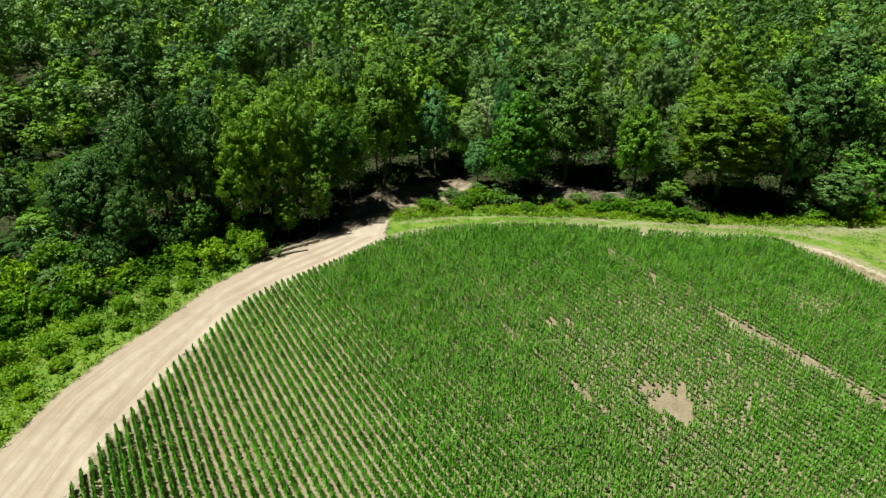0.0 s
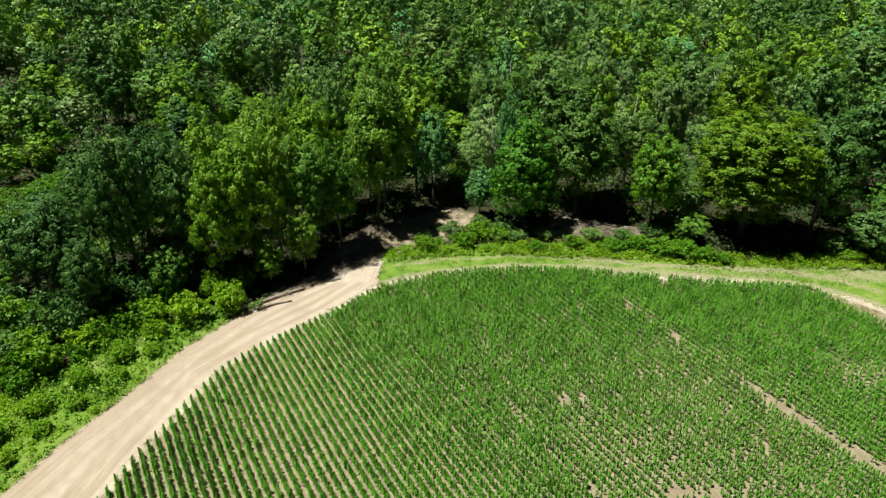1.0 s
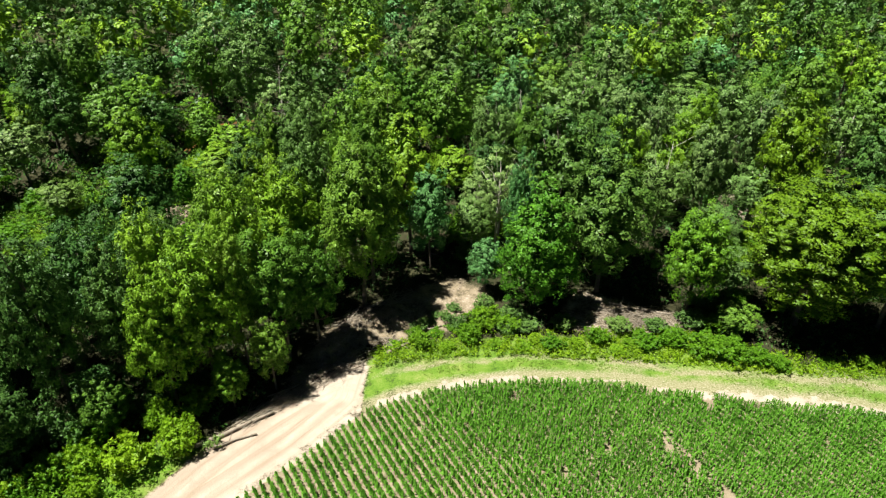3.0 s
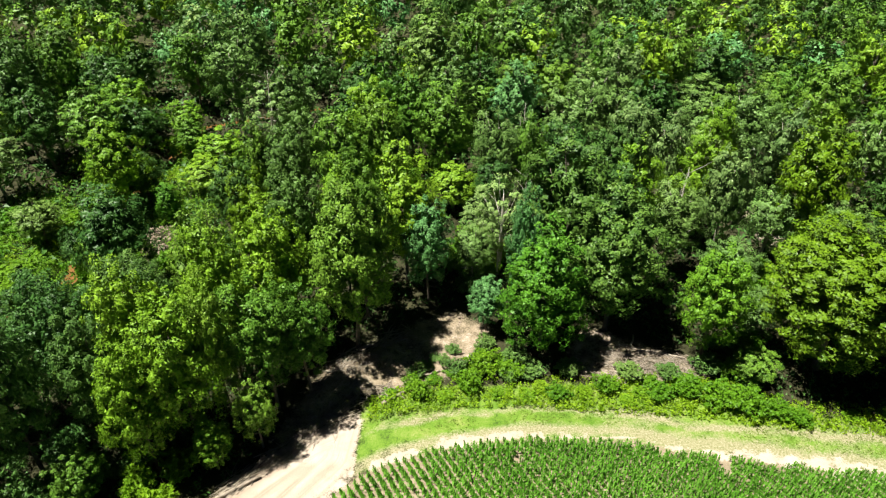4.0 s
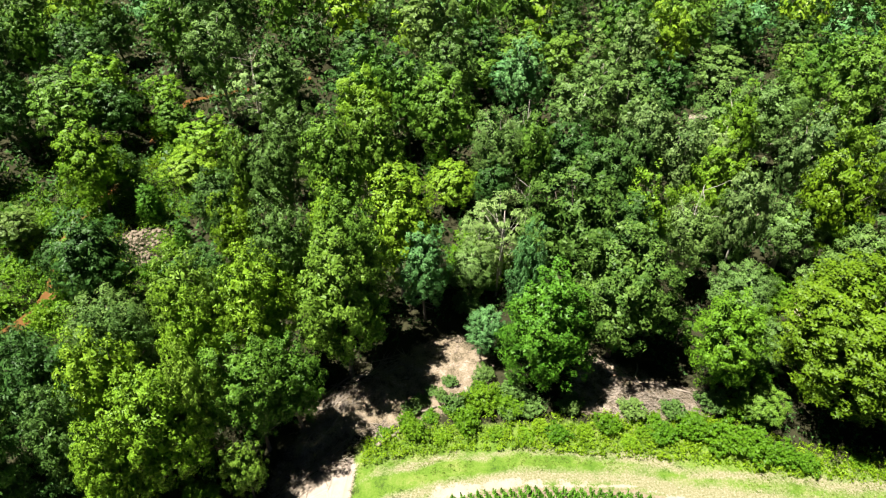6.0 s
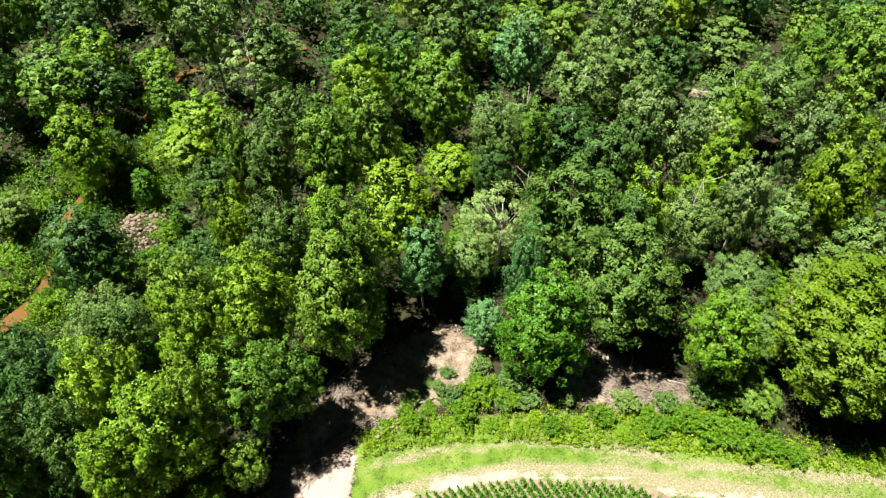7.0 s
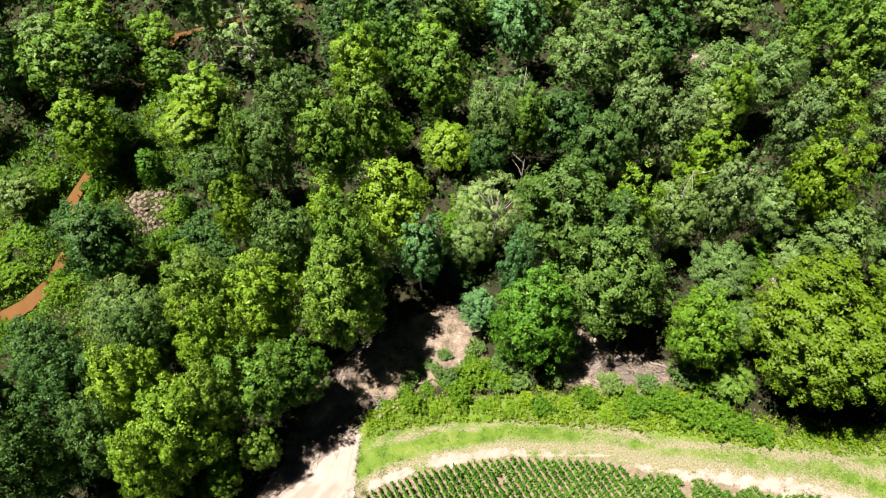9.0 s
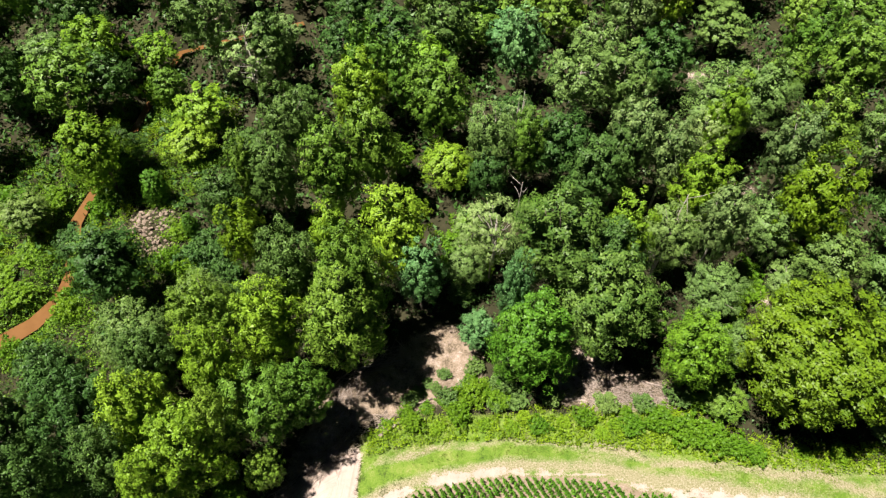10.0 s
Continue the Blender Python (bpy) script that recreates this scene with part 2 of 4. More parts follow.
def envelope(shape):
    """Width over height of a crown of size 1: an egg, dome or cone, widest at a given height."""
    widest, power = PROFILE[shape]
    f = np.linspace(0.005, 0.995, 200)
    upper = np.clip((f - widest) / (1 - widest), 0, 1)
    lower = np.clip((widest - f) / widest, 0, 1)
    return f, np.where(f > widest, (1 - upper ** (1 / power)) ** power if shape in ("tall", "round", "dome", "spread") else (1 - upper) ** power, np.sqrt(1 - (0.8 if shape in ("cone", "spread") else 0.93) * lower ** 2))


def on_envelope(r, shape, n):
    """n places spread evenly over the crown's outside, from -1 to 1 each way."""
    f, wide = envelope(shape)
    share = np.cumsum(wide + 0.12)
    up = np.interp((np.arange(n) + r.uniform(0, 1, n)) / n, share / share[-1], f)
    turn = np.arange(n) * 2.39996 + r.uniform(-0.5, 0.5, n)
    reach = np.interp(up, f, wide)
    return np.stack([np.cos(turn) * reach, np.sin(turn) * reach, 2 * up - 1], 1)


def crown_clumps(r, height, base, radius, n, shape="round", lobes=20, with_core=False, ragged=0.22, grain=0.11, full=0.38):
    """Centres and radii of the leaf tufts of a crown, which gather on separate rounded boughs, and the shaded inner leaves."""
    half = (height - base) / 2
    stretch, lift = np.array([radius, radius, half]), np.array([0, 0, base + half])
    deep = 0.70 + r.uniform(-ragged, 0.5 * ragged, lobes)
    bough = on_envelope(r, shape, lobes) * np.stack([deep, deep, 0.22 + 0.86 * deep], 1)
    size = radius * (16.0 / lobes) ** 0.5 * r.uniform(0.22, 0.36, lobes)
    tufts = int(n * (1 - full))
    own = np.repeat(np.arange(lobes), -(-tufts // lobes))[:tufts]
    way = unit(r.normal(size=(tufts, 3)) + 0.9 * unit(bough)[own] + np.array([0, 0, 0.35]))
    c = bough[own] * stretch + lift + way * (size[own] * r.uniform(0.72, 1.08, tufts))[:, None] * np.array([1, 1, 0.95])
    skin = on_envelope(r, shape, n - tufts) * r.uniform(0.72, 0.93, n - tufts)[:, None] * stretch + lift
    c = np.concatenate([c, skin]) + r.normal(size=(n, 3)) * 0.035 * radius
    c[:, 2] = np.clip(c[:, 2], base * 0.6 + 0.02 * height, height)
    rad = radius * r.uniform(0.08, 0.15, n) * (16.0 / lobes) ** 0.25
    if not with_core:
        return c, rad
    m = max(n // 3, 12)
    heart = on_envelope(r, shape, m) * r.uniform(0.34, 0.62, m)[:, None] * stretch + lift
    return c, rad, leaves(r, heart, np.full(m, 0.16 * radius), int(26 * 0.15 / grain), grain * radius, 1.0)


def trunk_tube(r, height, base, radius, clumps, limbs, thick):
    lean = r.normal(size=2) * 0.03 * height
    top = base + (height - base) * 0.72
    pts = [(0, 0, -0.25), (0, 0, 0.4)]
    for f in (0.3, 0.6, 1.0):
        pts.append((lean[0] * f + r.normal() * 0.12, lean[1] * f + r.normal() * 0.12, top * f))
    rad = [thick * 1.35, thick, thick * 0.85, thick * 0.6, thick * 0.18]
    pieces = [tube(pts, rad, 7)]
    for c in clumps[r.choice(len(clumps), limbs, replace=False)]:
        z = min(c[2] * 0.72, top * 0.9)
        start = np.array([lean[0] * z / top, lean[1] * z / top, z])
        bend = start * 0.45 + c * 0.55 + np.array([0, 0, -0.08 * height * r.random()])
        pieces.append(tube([start, bend, c], [thick * 0.38, thick * 0.24, thick * 0.07], 5))
    return join(pieces)


NEAR = dict(n=270, per=54, size=0.25, spread=1.15, firm=1.3)
MIDDLE = dict(n=230, per=40, size=0.30, spread=0.55, firm=2.8)
FAR = dict(n=145, per=32, size=0.42, spread=0.4, firm=2.6)


def make_tree(name, label, seed, leaf, bark, shape="round", height=20.0, radius=5.0, base=3.0, n=120, per=84, size=0.40, limbs=9, thick=0.26, squash=0.95, spread=1.0, core=True, lobes=0, ragged=0.20, grain=0.11, firm=1.6):
    """One tree at the origin: an Empty with its trunk and crown."""
    r = np.random.default_rng(seed)
    root = tagged(new(name), label, "tree", "forest trees")
    c, rad, mass = crown_clumps(r, height, base, radius, n, shape, lobes or int(r.integers(18, 27)), True, ragged, grain)
    part("trunk", mesh_of("trunk", *trunk_tube(r, height, base, radius, c, limbs, thick), bark, True), root)
    middle = np.array([0, 0, base + 0.42 * (height - base)])
    crown = [leaves(r, c, rad, per, size, squash, spread, unit((c - middle) / np.array([radius, radius, 0.5 * height])), firm)]
    if core:
        crown.append(mass)
    part("crown", mesh_of("crown", *join(crown), leaf), root)
    return root


# ---------------------------------------------------------------- plan
FIELD = np.array([(-31, -90), (-29.8, 25), (-29.4, 38), (-29.3, 43), (-28.3, 48), (-27.6, 52), (-26, 57.5), (-23, 66.7), (-17.5, 73), (-13, 77), (-7.8, 82.4), (-4.2, 84.3), (2.4, 86.2), (9.3, 87), (19.8, 86.7), (24, 85.4), (33, 84), (43, 82.8), (48, 81.2), (51, 79), (53, 76), (56, 71.5), (62, 60), (70, 45), (78, 25), (90, -90)], float)
ROAD = np.array([(-40, -90), (-38.6, 30), (-37.7, 42.2), (-36.8, 49.6), (-34.4, 56.4), (-31.1, 63.4), (-28.2, 70.4), (-23.5, 77.3), (-18.5, 83.0), (-14.0, 87.5), (-8.6, 90.5), (-8.0, 89), (-8.6, 84.0), (-13.6, 77.6), (-19.6, 71.6), (-24.2, 65.2), (-27.2, 54.9), (-28.6, 48), (-29.6, 42), (-30.0, 30), (-31.4, -90)], float)
CLEARING = np.array([(-18.5, 83.0), (-17.5, 88), (-15.6, 93), (-14.6, 98.0), (-8, 101), (-2.5, 106), (2, 107.8), (7.6, 104), (7.0, 99), (4.0, 96.2), (0.5, 94.9), (-7.6, 92.7), (-8.6, 89.5), (-14, 86.5)], float)
TURF = np.array([(-8.2, 83), (-8.2, 92.0), (-3, 94.2), (8, 94.5), (20, 95), (32, 94.5), (37, 91.5), (46, 89.0), (66, 88.0), (120, 86), (120, 20), (78, 25), (56, 71.5), (43, 82.8), (9.3, 87)], float)
VERGE = np.array([(-56, -90), (-54, 40), (-48.5, 57), (-45, 62.5), (-40, 66.5), (-36.5, 72.5), (-31, 77), (-26.5, 79.6), (-22.6, 79.2), (-23.5, 77.3), (-28.2, 70.4), (-31.1, 63.4), (-34.4, 56.4), (-36.8, 49.6), (-37.7, 42.2), (-38.6, 30), (-40, -90)], float)
SIDE_CLEARING = np.array([(14, 98), (17.6, 104.8), (21.5, 102.6), (30, 98.5), (32, 95.6), (24, 94.6), (17, 95)], float)
CREEK = np.array([(-74, 92), (-62, 101), (-57, 104.4), (-53.5, 107.4), (-51.2, 111.3), (-50.9, 115.5), (-53.3, 124), (-52.4, 130), (-50, 141), (-48.5, 152), (-46.5, 163.3), (-40, 166), (-25, 172), (0, 178)], float)


BARE = [(46, 155.9, 2.2), (56.5, 133, 2.2), (49.4, 124.6, 2.4), (44.9, 110.6, 1.5), (47.3, 130.5, 1.8)]


def bare_at(x, y):
    """Depth inside the small bare patches of the wood."""
    return np.max([r - np.hypot(np.asarray(x) - a, np.asarray(y) - b) for a, b, r in BARE], axis=0)


def inside(poly, x, y):
    """Metres inside the polygon's edge (negative outside)."""
    p = np.stack([x, y], -1)
    best = np.full(x.shape, 1e9)
    odd = np.zeros(x.shape, bool)
    for a, b in zip(poly, np.roll(poly, -1, 0)):
        e = b - a
        w = p - a
        t = np.clip((w @ e) / (e @ e), 0, 1)
        best = np.minimum(best, np.hypot(w[..., 0] - t * e[0], w[..., 1] - t * e[1]))
        crosses = ((a[1] > y) != (b[1] > y)) & (x < (b[0] - a[0]) * (y - a[1]) / (b[1] - a[1] + 1e-12) + a[0])
        odd ^= crosses
    return np.where(odd, best, -best)


def off_line(line, x, y):
    best = np.full(x.shape, 1e9)
    p = np.stack([x, y], -1)
    for a, b in zip(line[:-1], line[1:]):
        e = b - a
        w = p - a
        t = np.clip((w @ e) / (e @ e), 0, 1)
        best = np.minimum(best, np.hypot(w[..., 0] - t * e[0], w[..., 1] - t * e[1]))
    return best


WAVES = [(rng.normal(size=2) * s, rng.uniform(0, 6.28), a) for s, a in ((0.06, 1.0), (0.09, 0.8), (0.16, 0.6), (0.3, 0.45), (0.5, 0.35), (0.9, 0.25), (1.5, 0.18)) for _ in range(3)]


def rolling(x, y):
    """Smooth uneven field of about -1 to 1."""
    return sum(a * np.sin(k[0] * x + k[1] * y + f) for k, f, a in WAVES) / 3.2


def height_at(x, y):
    """The ground's height: flat field and road, rough forest floor, heaps in the clearing, the creek's bed."""
    x, y = np.asarray(x, float), np.asarray(y, float)
    flat = np.clip(-np.maximum.reduce([inside(FIELD, x, y), inside(ROAD, x, y), inside(TURF, x, y)]) / 6.0, 0, 1)
    fade = np.clip((240 - np.abs(y - 60)) / 40, 0, 1) * np.clip((190 - np.abs(x)) / 40, 0, 1)
    z = (rolling(x, y) * 0.35 * flat + rolling(x * 2.3 + 40, y * 2.3) * 0.06) * fade
    for hx, hy, hr, hz in ((-10.5, 96.0, 2.2, 1.5), (-6.0, 98.8, 1.8, 1.1), (-13.0, 92.5, 1.8, 1.0), (-2.0, 101.5, 1.7, 0.8), (-8.6, 93.6, 1.2, 0.6), (1.0, 98.0, 1.4, 0.7), (22, 98.6, 3.2, 0.9), (28, 97.2, 2.4, 0.7), (-41, 121.5, 4.6, 1.6)):
        z = z + hz * np.exp(-((x - hx) ** 2 + (y - hy) ** 2) / hr ** 2) * (1 + 0.6 * rolling(x * 6, y * 6))
    return z - 1.7 * np.exp(-(off_line(CREEK, x, y) / 2.6) ** 4)


# ---------------------------------------------------------------- ground
def soft(d, width=1.2):
    return np.clip(0.5 + d / (2 * width), 0, 1)


def make_ground():
    """One sheet: a fine middle cut into field, road, turf and forest floor, and a wide rim that reaches the horizon."""
    x0, x1, y0, y1, step = -78.0, 90.0, 22.0, 178.0, 0.6
    xs, ys = np.arange(x0, x1 + step / 2, step), np.arange(y0, y1 + step / 2, step)
    gx, gy = np.meshgrid(xs, ys)
    field, road, turf, verge = (inside(p, gx, gy) for p in (FIELD, ROAD, TURF, VERGE))
    side = inside(SIDE_CLEARING, gx, gy)
    glade = inside(CLEARING, gx, gy)
    soil = np.maximum.reduce([soft(field + 0.4), 0.56 * soft(side + 0.3), 0.62 * soft(glade, 1.6)])
    turf_mask = np.maximum(soft(turf), soft(verge))
    turf_mask = np.minimum(turf_mask, 1 - 0.36 * np.clip(rolling(gx * 1.2, gy * 2.2) + 0.15, 0, 1) * (turf > 0))
    uneven = rolling(gx * 1.9 + 9, gy * 1.5)
    broken = rolling(gx * 4.0 + 2, gy * 3.4)
    margin = 0.75 * np.clip(1.1 - np.abs(field + 0.7) / np.clip(0.45 + 0.036 * np.minimum(gx + 4, 38) - 0.3 * np.clip(gx - 41, 0, 8) + 1.3 * uneven + 0.8 * broken, 0.3, 3.4), 0, 1) * (gx > -7)
    heap = np.maximum(0.46 * soft(side), 0.33 * soft(glade - 1.0, 2.0))
    sand = np.maximum.reduce([soft(road, 0.8), 0.62 * soft(road + 1.6, 0.8) * (field < 0.3) * (field > -3) * (gx < -8.2), margin, heap, 0.5 * soft(bare_at(gx, gy) + 0.4)])
    ruts = np.zeros(gx.shape)
    left = road * (road > 0)
    for offset in (1.5, 3.0):
        ruts = np.maximum(ruts, 0.45 * np.exp(-((left - offset - 0.3 * rolling(gx, gy)) / 0.4) ** 2))
    ruts = np.maximum(ruts * (road > 0.5) * (gy < 84), 0.35 * np.exp(-((road - 0.5) / 1.0) ** 2) * (gx < -16) * (field < -2))
    strip = -field
    dry = np.clip(np.exp(-((strip - 1.4) / 0.9) ** 2) + 0.8 * np.exp(-((strip - 4.3 - 0.5 * uneven) / 0.45) ** 2) + 0.5 * rolling(gx * 0.9 + 3, gy * 3.0), 0, 1) * (turf > -1)
    gz = height_at(gx, gy)
    edge = np.minimum.reduce([gx - x0, x1 - gx, gy - y0, y1 - gy])
    gz *= np.clip(edge / 3, 0, 1)
    nx, ny = len(xs), len(ys)
    i = np.arange((ny - 1) * nx).reshape(ny - 1, nx)[:, :-1].ravel()
    quads = np.stack([i, i + 1, i + nx + 1, i + nx], 1)
    verts = np.stack([gx, gy, gz], -1).reshape(-1, 3)

    def centre(a):
        return a.ravel()[quads].mean(1)
    kind = np.zeros(len(quads), int)
    kind[(centre(turf) > 0) | (centre(verge) > 0)] = 3
    kind[centre(field) > -0.3] = 2
    kind[centre(road) > 0] = 1
    masks = {"soil": soil, "sand": sand, "turf": turf_mask, "rut": ruts, "dry": dry, "lane": np.clip(road, -2, 12)}
    names = {0: ("forest_floor", "forest floor of leaf litter and soil, colour darkened for tree shade"), 1: ("road", "pale sandy dirt farm road with faint wheel ruts"), 2: ("field", "light brown bare soil of the maize field"), 3: ("grass_verge", "patchy yellow-green grass strip beside the field")}
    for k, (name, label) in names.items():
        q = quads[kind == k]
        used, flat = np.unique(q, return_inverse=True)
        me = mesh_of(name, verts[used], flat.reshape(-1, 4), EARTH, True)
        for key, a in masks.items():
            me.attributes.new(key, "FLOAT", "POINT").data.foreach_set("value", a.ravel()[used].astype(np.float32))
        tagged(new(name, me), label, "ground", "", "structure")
    far, south = 4000.0, -90.0
    bx, by = [-far, -400, x0, x1, 400, far], [-far, south, y0, y1, 500, far]
    v = np.array([(x, y, 0) for y in by for x in bx], float)
    f = np.array([(r * 6 + c, r * 6 + c + 1, r * 6 + c + 7, r * 6 + c + 6) for r in range(5) for c in range(5) if (r, c) not in ((2, 2), (1, 2))])
    plain_sheet("ground", v, f, {"turf": 0.3}, "wide level ground under the woods out to the horizon")
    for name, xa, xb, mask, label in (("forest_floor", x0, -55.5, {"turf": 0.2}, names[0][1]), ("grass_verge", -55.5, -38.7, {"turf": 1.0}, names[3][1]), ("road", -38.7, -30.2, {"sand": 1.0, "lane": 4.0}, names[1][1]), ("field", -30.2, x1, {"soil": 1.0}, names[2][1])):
        v = np.array([(xa, south, 0), (xb, south, 0), (xb, y0, 0), (xa, y0, 0)], float)
        plain_sheet(name, v, np.array([(0, 1, 2, 3)]), mask, label)


def plain_sheet(name, v, f, values, label):
    me = mesh_of(name, v, f, EARTH)
    for key in ("soil", "sand", "turf", "rut", "dry", "lane"):
        me.attributes.new(key, "FLOAT", "POINT").data.foreach_set("value", np.full(len(v), values.get(key, 0.0), np.float32))
    tagged(new(name, me), label, "ground", "", "structure")


make_ground()


def make_creek():
    pts = CREEK[:13]
    d = np.gradient(pts, axis=0)
    side = unit(np.stack([-d[:, 1], d[:, 0]], 1)) * np.interp(pts[:, 1], [92, 104, 108, 116, 124, 132], [1.5, 1.4, 1.1, 1.0, 1.0, 0.6])[:, None]
    v = np.concatenate([np.c_[pts + side, np.full(len(pts), -0.85)], np.c_[pts - side, np.full(len(pts), -0.85)]])
    n = len(pts)
    f = np.array([(i, i + n, i + n + 1, i + 1) for i in range(n - 1)])
    tagged(new("water", mesh_of("creek", v, f, WATER, True)), "narrow creek of muddy orange-brown water under the trees", "creek", "", "structure")


make_creek()

# ---------------------------------------------------------------- maize
ROW_DIR, ROW_ACROSS, ROW_GAP = np.array([0.5, -0.866]), np.array([0.866, 0.5]), 0.762


def make_corn():
    """Rows of maize plants with arching leaves; thin where the soil shows."""
    r = np.random.default_rng(3)
    us = np.arange(-42, 112) * ROW_GAP - 4.17
    vs = np.arange(-112, 72, 0.195)
    u, v = np.meshgrid(us, vs)
    u, v = u.ravel(), v.ravel() + r.uniform(-0.07, 0.07, u.size)
    u = u + r.normal(size=u.size) * 0.028
    x, y = u * ROW_ACROSS[0] + v * ROW_DIR[0], u * ROW_ACROSS[1] + v * ROW_DIR[1]
    keep = (inside(FIELD, x, y) > 0.15 * rolling(x * 3, y * 3)) & (x < 66) & (y > 31)
    x, y, u, v = x[keep], y[keep], u[keep], v[keep]
    # bare spots, the tractor lane and the thin rows
    gone = np.zeros(x.shape, bool)
    for cx, cy, a, b in ((21.3, 48.3, 2.3, 1.6), (21.7, 46.7, 1.1, 1.3), (19.7, 50.2, 1.0, 0.9), (22.8, 50, 0.35, 1.0), (12, 61.5, 0.9, 0.9), (13.8, 62, 0.3, 0.8), (22.3, 77.6, 0.45, 0.9), (26.3, 72.4, 0.5, 1.4), (16.6, 77.6, 0.3, 0.6), (23.4, 85.8, 1.7, 1.0), (28.2, 84.6, 0.5, 1.8), (33.6, 84.2, 1.6, 0.9), (38.5, 83.6, 2.2, 0.8)):
        gone |= ((x - cx) / a) ** 2 + ((y - cy) / b) ** 2 < 1 + 0.5 * rolling(x * 6, y * 6)
    lane = np.abs(u - 58.9 - 0.25 * rolling(x * 2, y * 2))
    gone |= (y < 79.5) & (lane < np.where(y < 62, 0.55 + 0.45 * rolling(x * 3, y * 3), 0.24 + 0.3 * rolling(x * 3, y * 3)) * r.uniform(0.3, 1.3, x.size))
    gone |= (np.abs(u - 36.2) < 0.36) & (y < 62) & (r.random(x.size) < 0.35)
    thin = 0.04 + 0.14 * np.exp(-(((x - 24) / 9) ** 2 + ((y - 50) / 9) ** 2)) + 0.45 * np.exp(-(((x - 43) / 3.2) ** 2 + ((y - 66) / 2.6) ** 2)) + 0.06 * np.clip(rolling(x * 1.5, y * 1.5), 0, 1)
    gone |= r.random(x.size) < thin
    x, y, u, v = x[~gone], y[~gone], u[~gone], v[~gone]
    n = len(x)
    stunted = 1 / (1 + np.exp(-(x - 8) / 5)) / (1 + np.exp((y - 66 + 0.16 * np.clip(x - 24, 0, 40)) / 3.5))
    tall = (1.14 - 0.36 * stunted + 0.16 * rolling(x, y) + r.normal(size=n) * 0.05 + 0.07 * np.sin(2.4 * np.round(u / ROW_GAP) ** 2)) * (1 - 0.25 * np.exp(-(((x - 22) / 7) ** 2 + ((y - 49) / 7) ** 2)))
    tall *= np.clip(0.72 + 0.28 * inside(FIELD, x, y) / 1.2, 0.6, 1)
    base = np.stack([x, y, height_at(x, y)], 1)
    verts, faces, off = [], [], 0
    turn = r.uniform(0, 6.28, n)
    for k in range(7):
        a = turn + math.pi * k + r.uniform(-0.45, 0.45, n)
        out = np.stack([np.cos(a), np.sin(a), np.zeros(n)], 1)
        across = np.stack([-np.sin(a), np.cos(a), np.zeros(n)], 1)
        grown = tall / 1.25
        z0 = tall * (0.28 + 0.1 * k)
        reach = (0.45 - 0.03 * k) * r.uniform(0.75, 1.15, n) * grown
        rise = (r.uniform(0.12, 0.26, n) + 0.035 * k) * grown
        w = 0.062 * r.uniform(0.85, 1.25, n)
        p0 = base + np.stack([0 * z0, 0 * z0, z0], 1)
        p1 = p0 + out * (reach * 0.5)[:, None] + np.stack([0 * z0, 0 * z0, rise], 1)
        p2 = p0 + out * reach[:, None] + np.stack([0 * z0, 0 * z0, rise - r.uniform(0.12, 0.42, n) * grown], 1)
        wv = across * w[:, None]
        verts.append(np.stack([p0 - wv * 0.7, p0 + wv * 0.7, p1 + wv, p1 - wv, p2], 1).reshape(-1, 3))
        i = off + np.arange(n)[:, None] * 5
        faces.append(np.concatenate([i + [0, 1, 2], i + [0, 2, 3], i + [3, 2, 4]], 1).reshape(-1, 3))
        off += n * 5
    top = base + np.stack([0 * x, 0 * x, tall * 1.08], 1)
    s = np.stack([np.cos(turn), np.sin(turn), 0 * turn], 1) * 0.022
    q = np.stack([-np.sin(turn), np.cos(turn), 0 * turn], 1) * 0.022
    verts.append(np.stack([base + s, base - s, base + q, top], 1).reshape(-1, 3))
    i = off + np.arange(n)[:, None] * 4
    faces.append(np.concatenate([i + [0, 2, 3], i + [2, 1, 3], i + [1, 0, 3]], 1).reshape(-1, 3))
    me = mesh_of("corn", np.concatenate(verts), np.concatenate(faces), CORN_LEAF)
    tagged(new("corn_crop", me), "green young maize planted in straight close rows", "corn", "", "stuff")


make_corn()


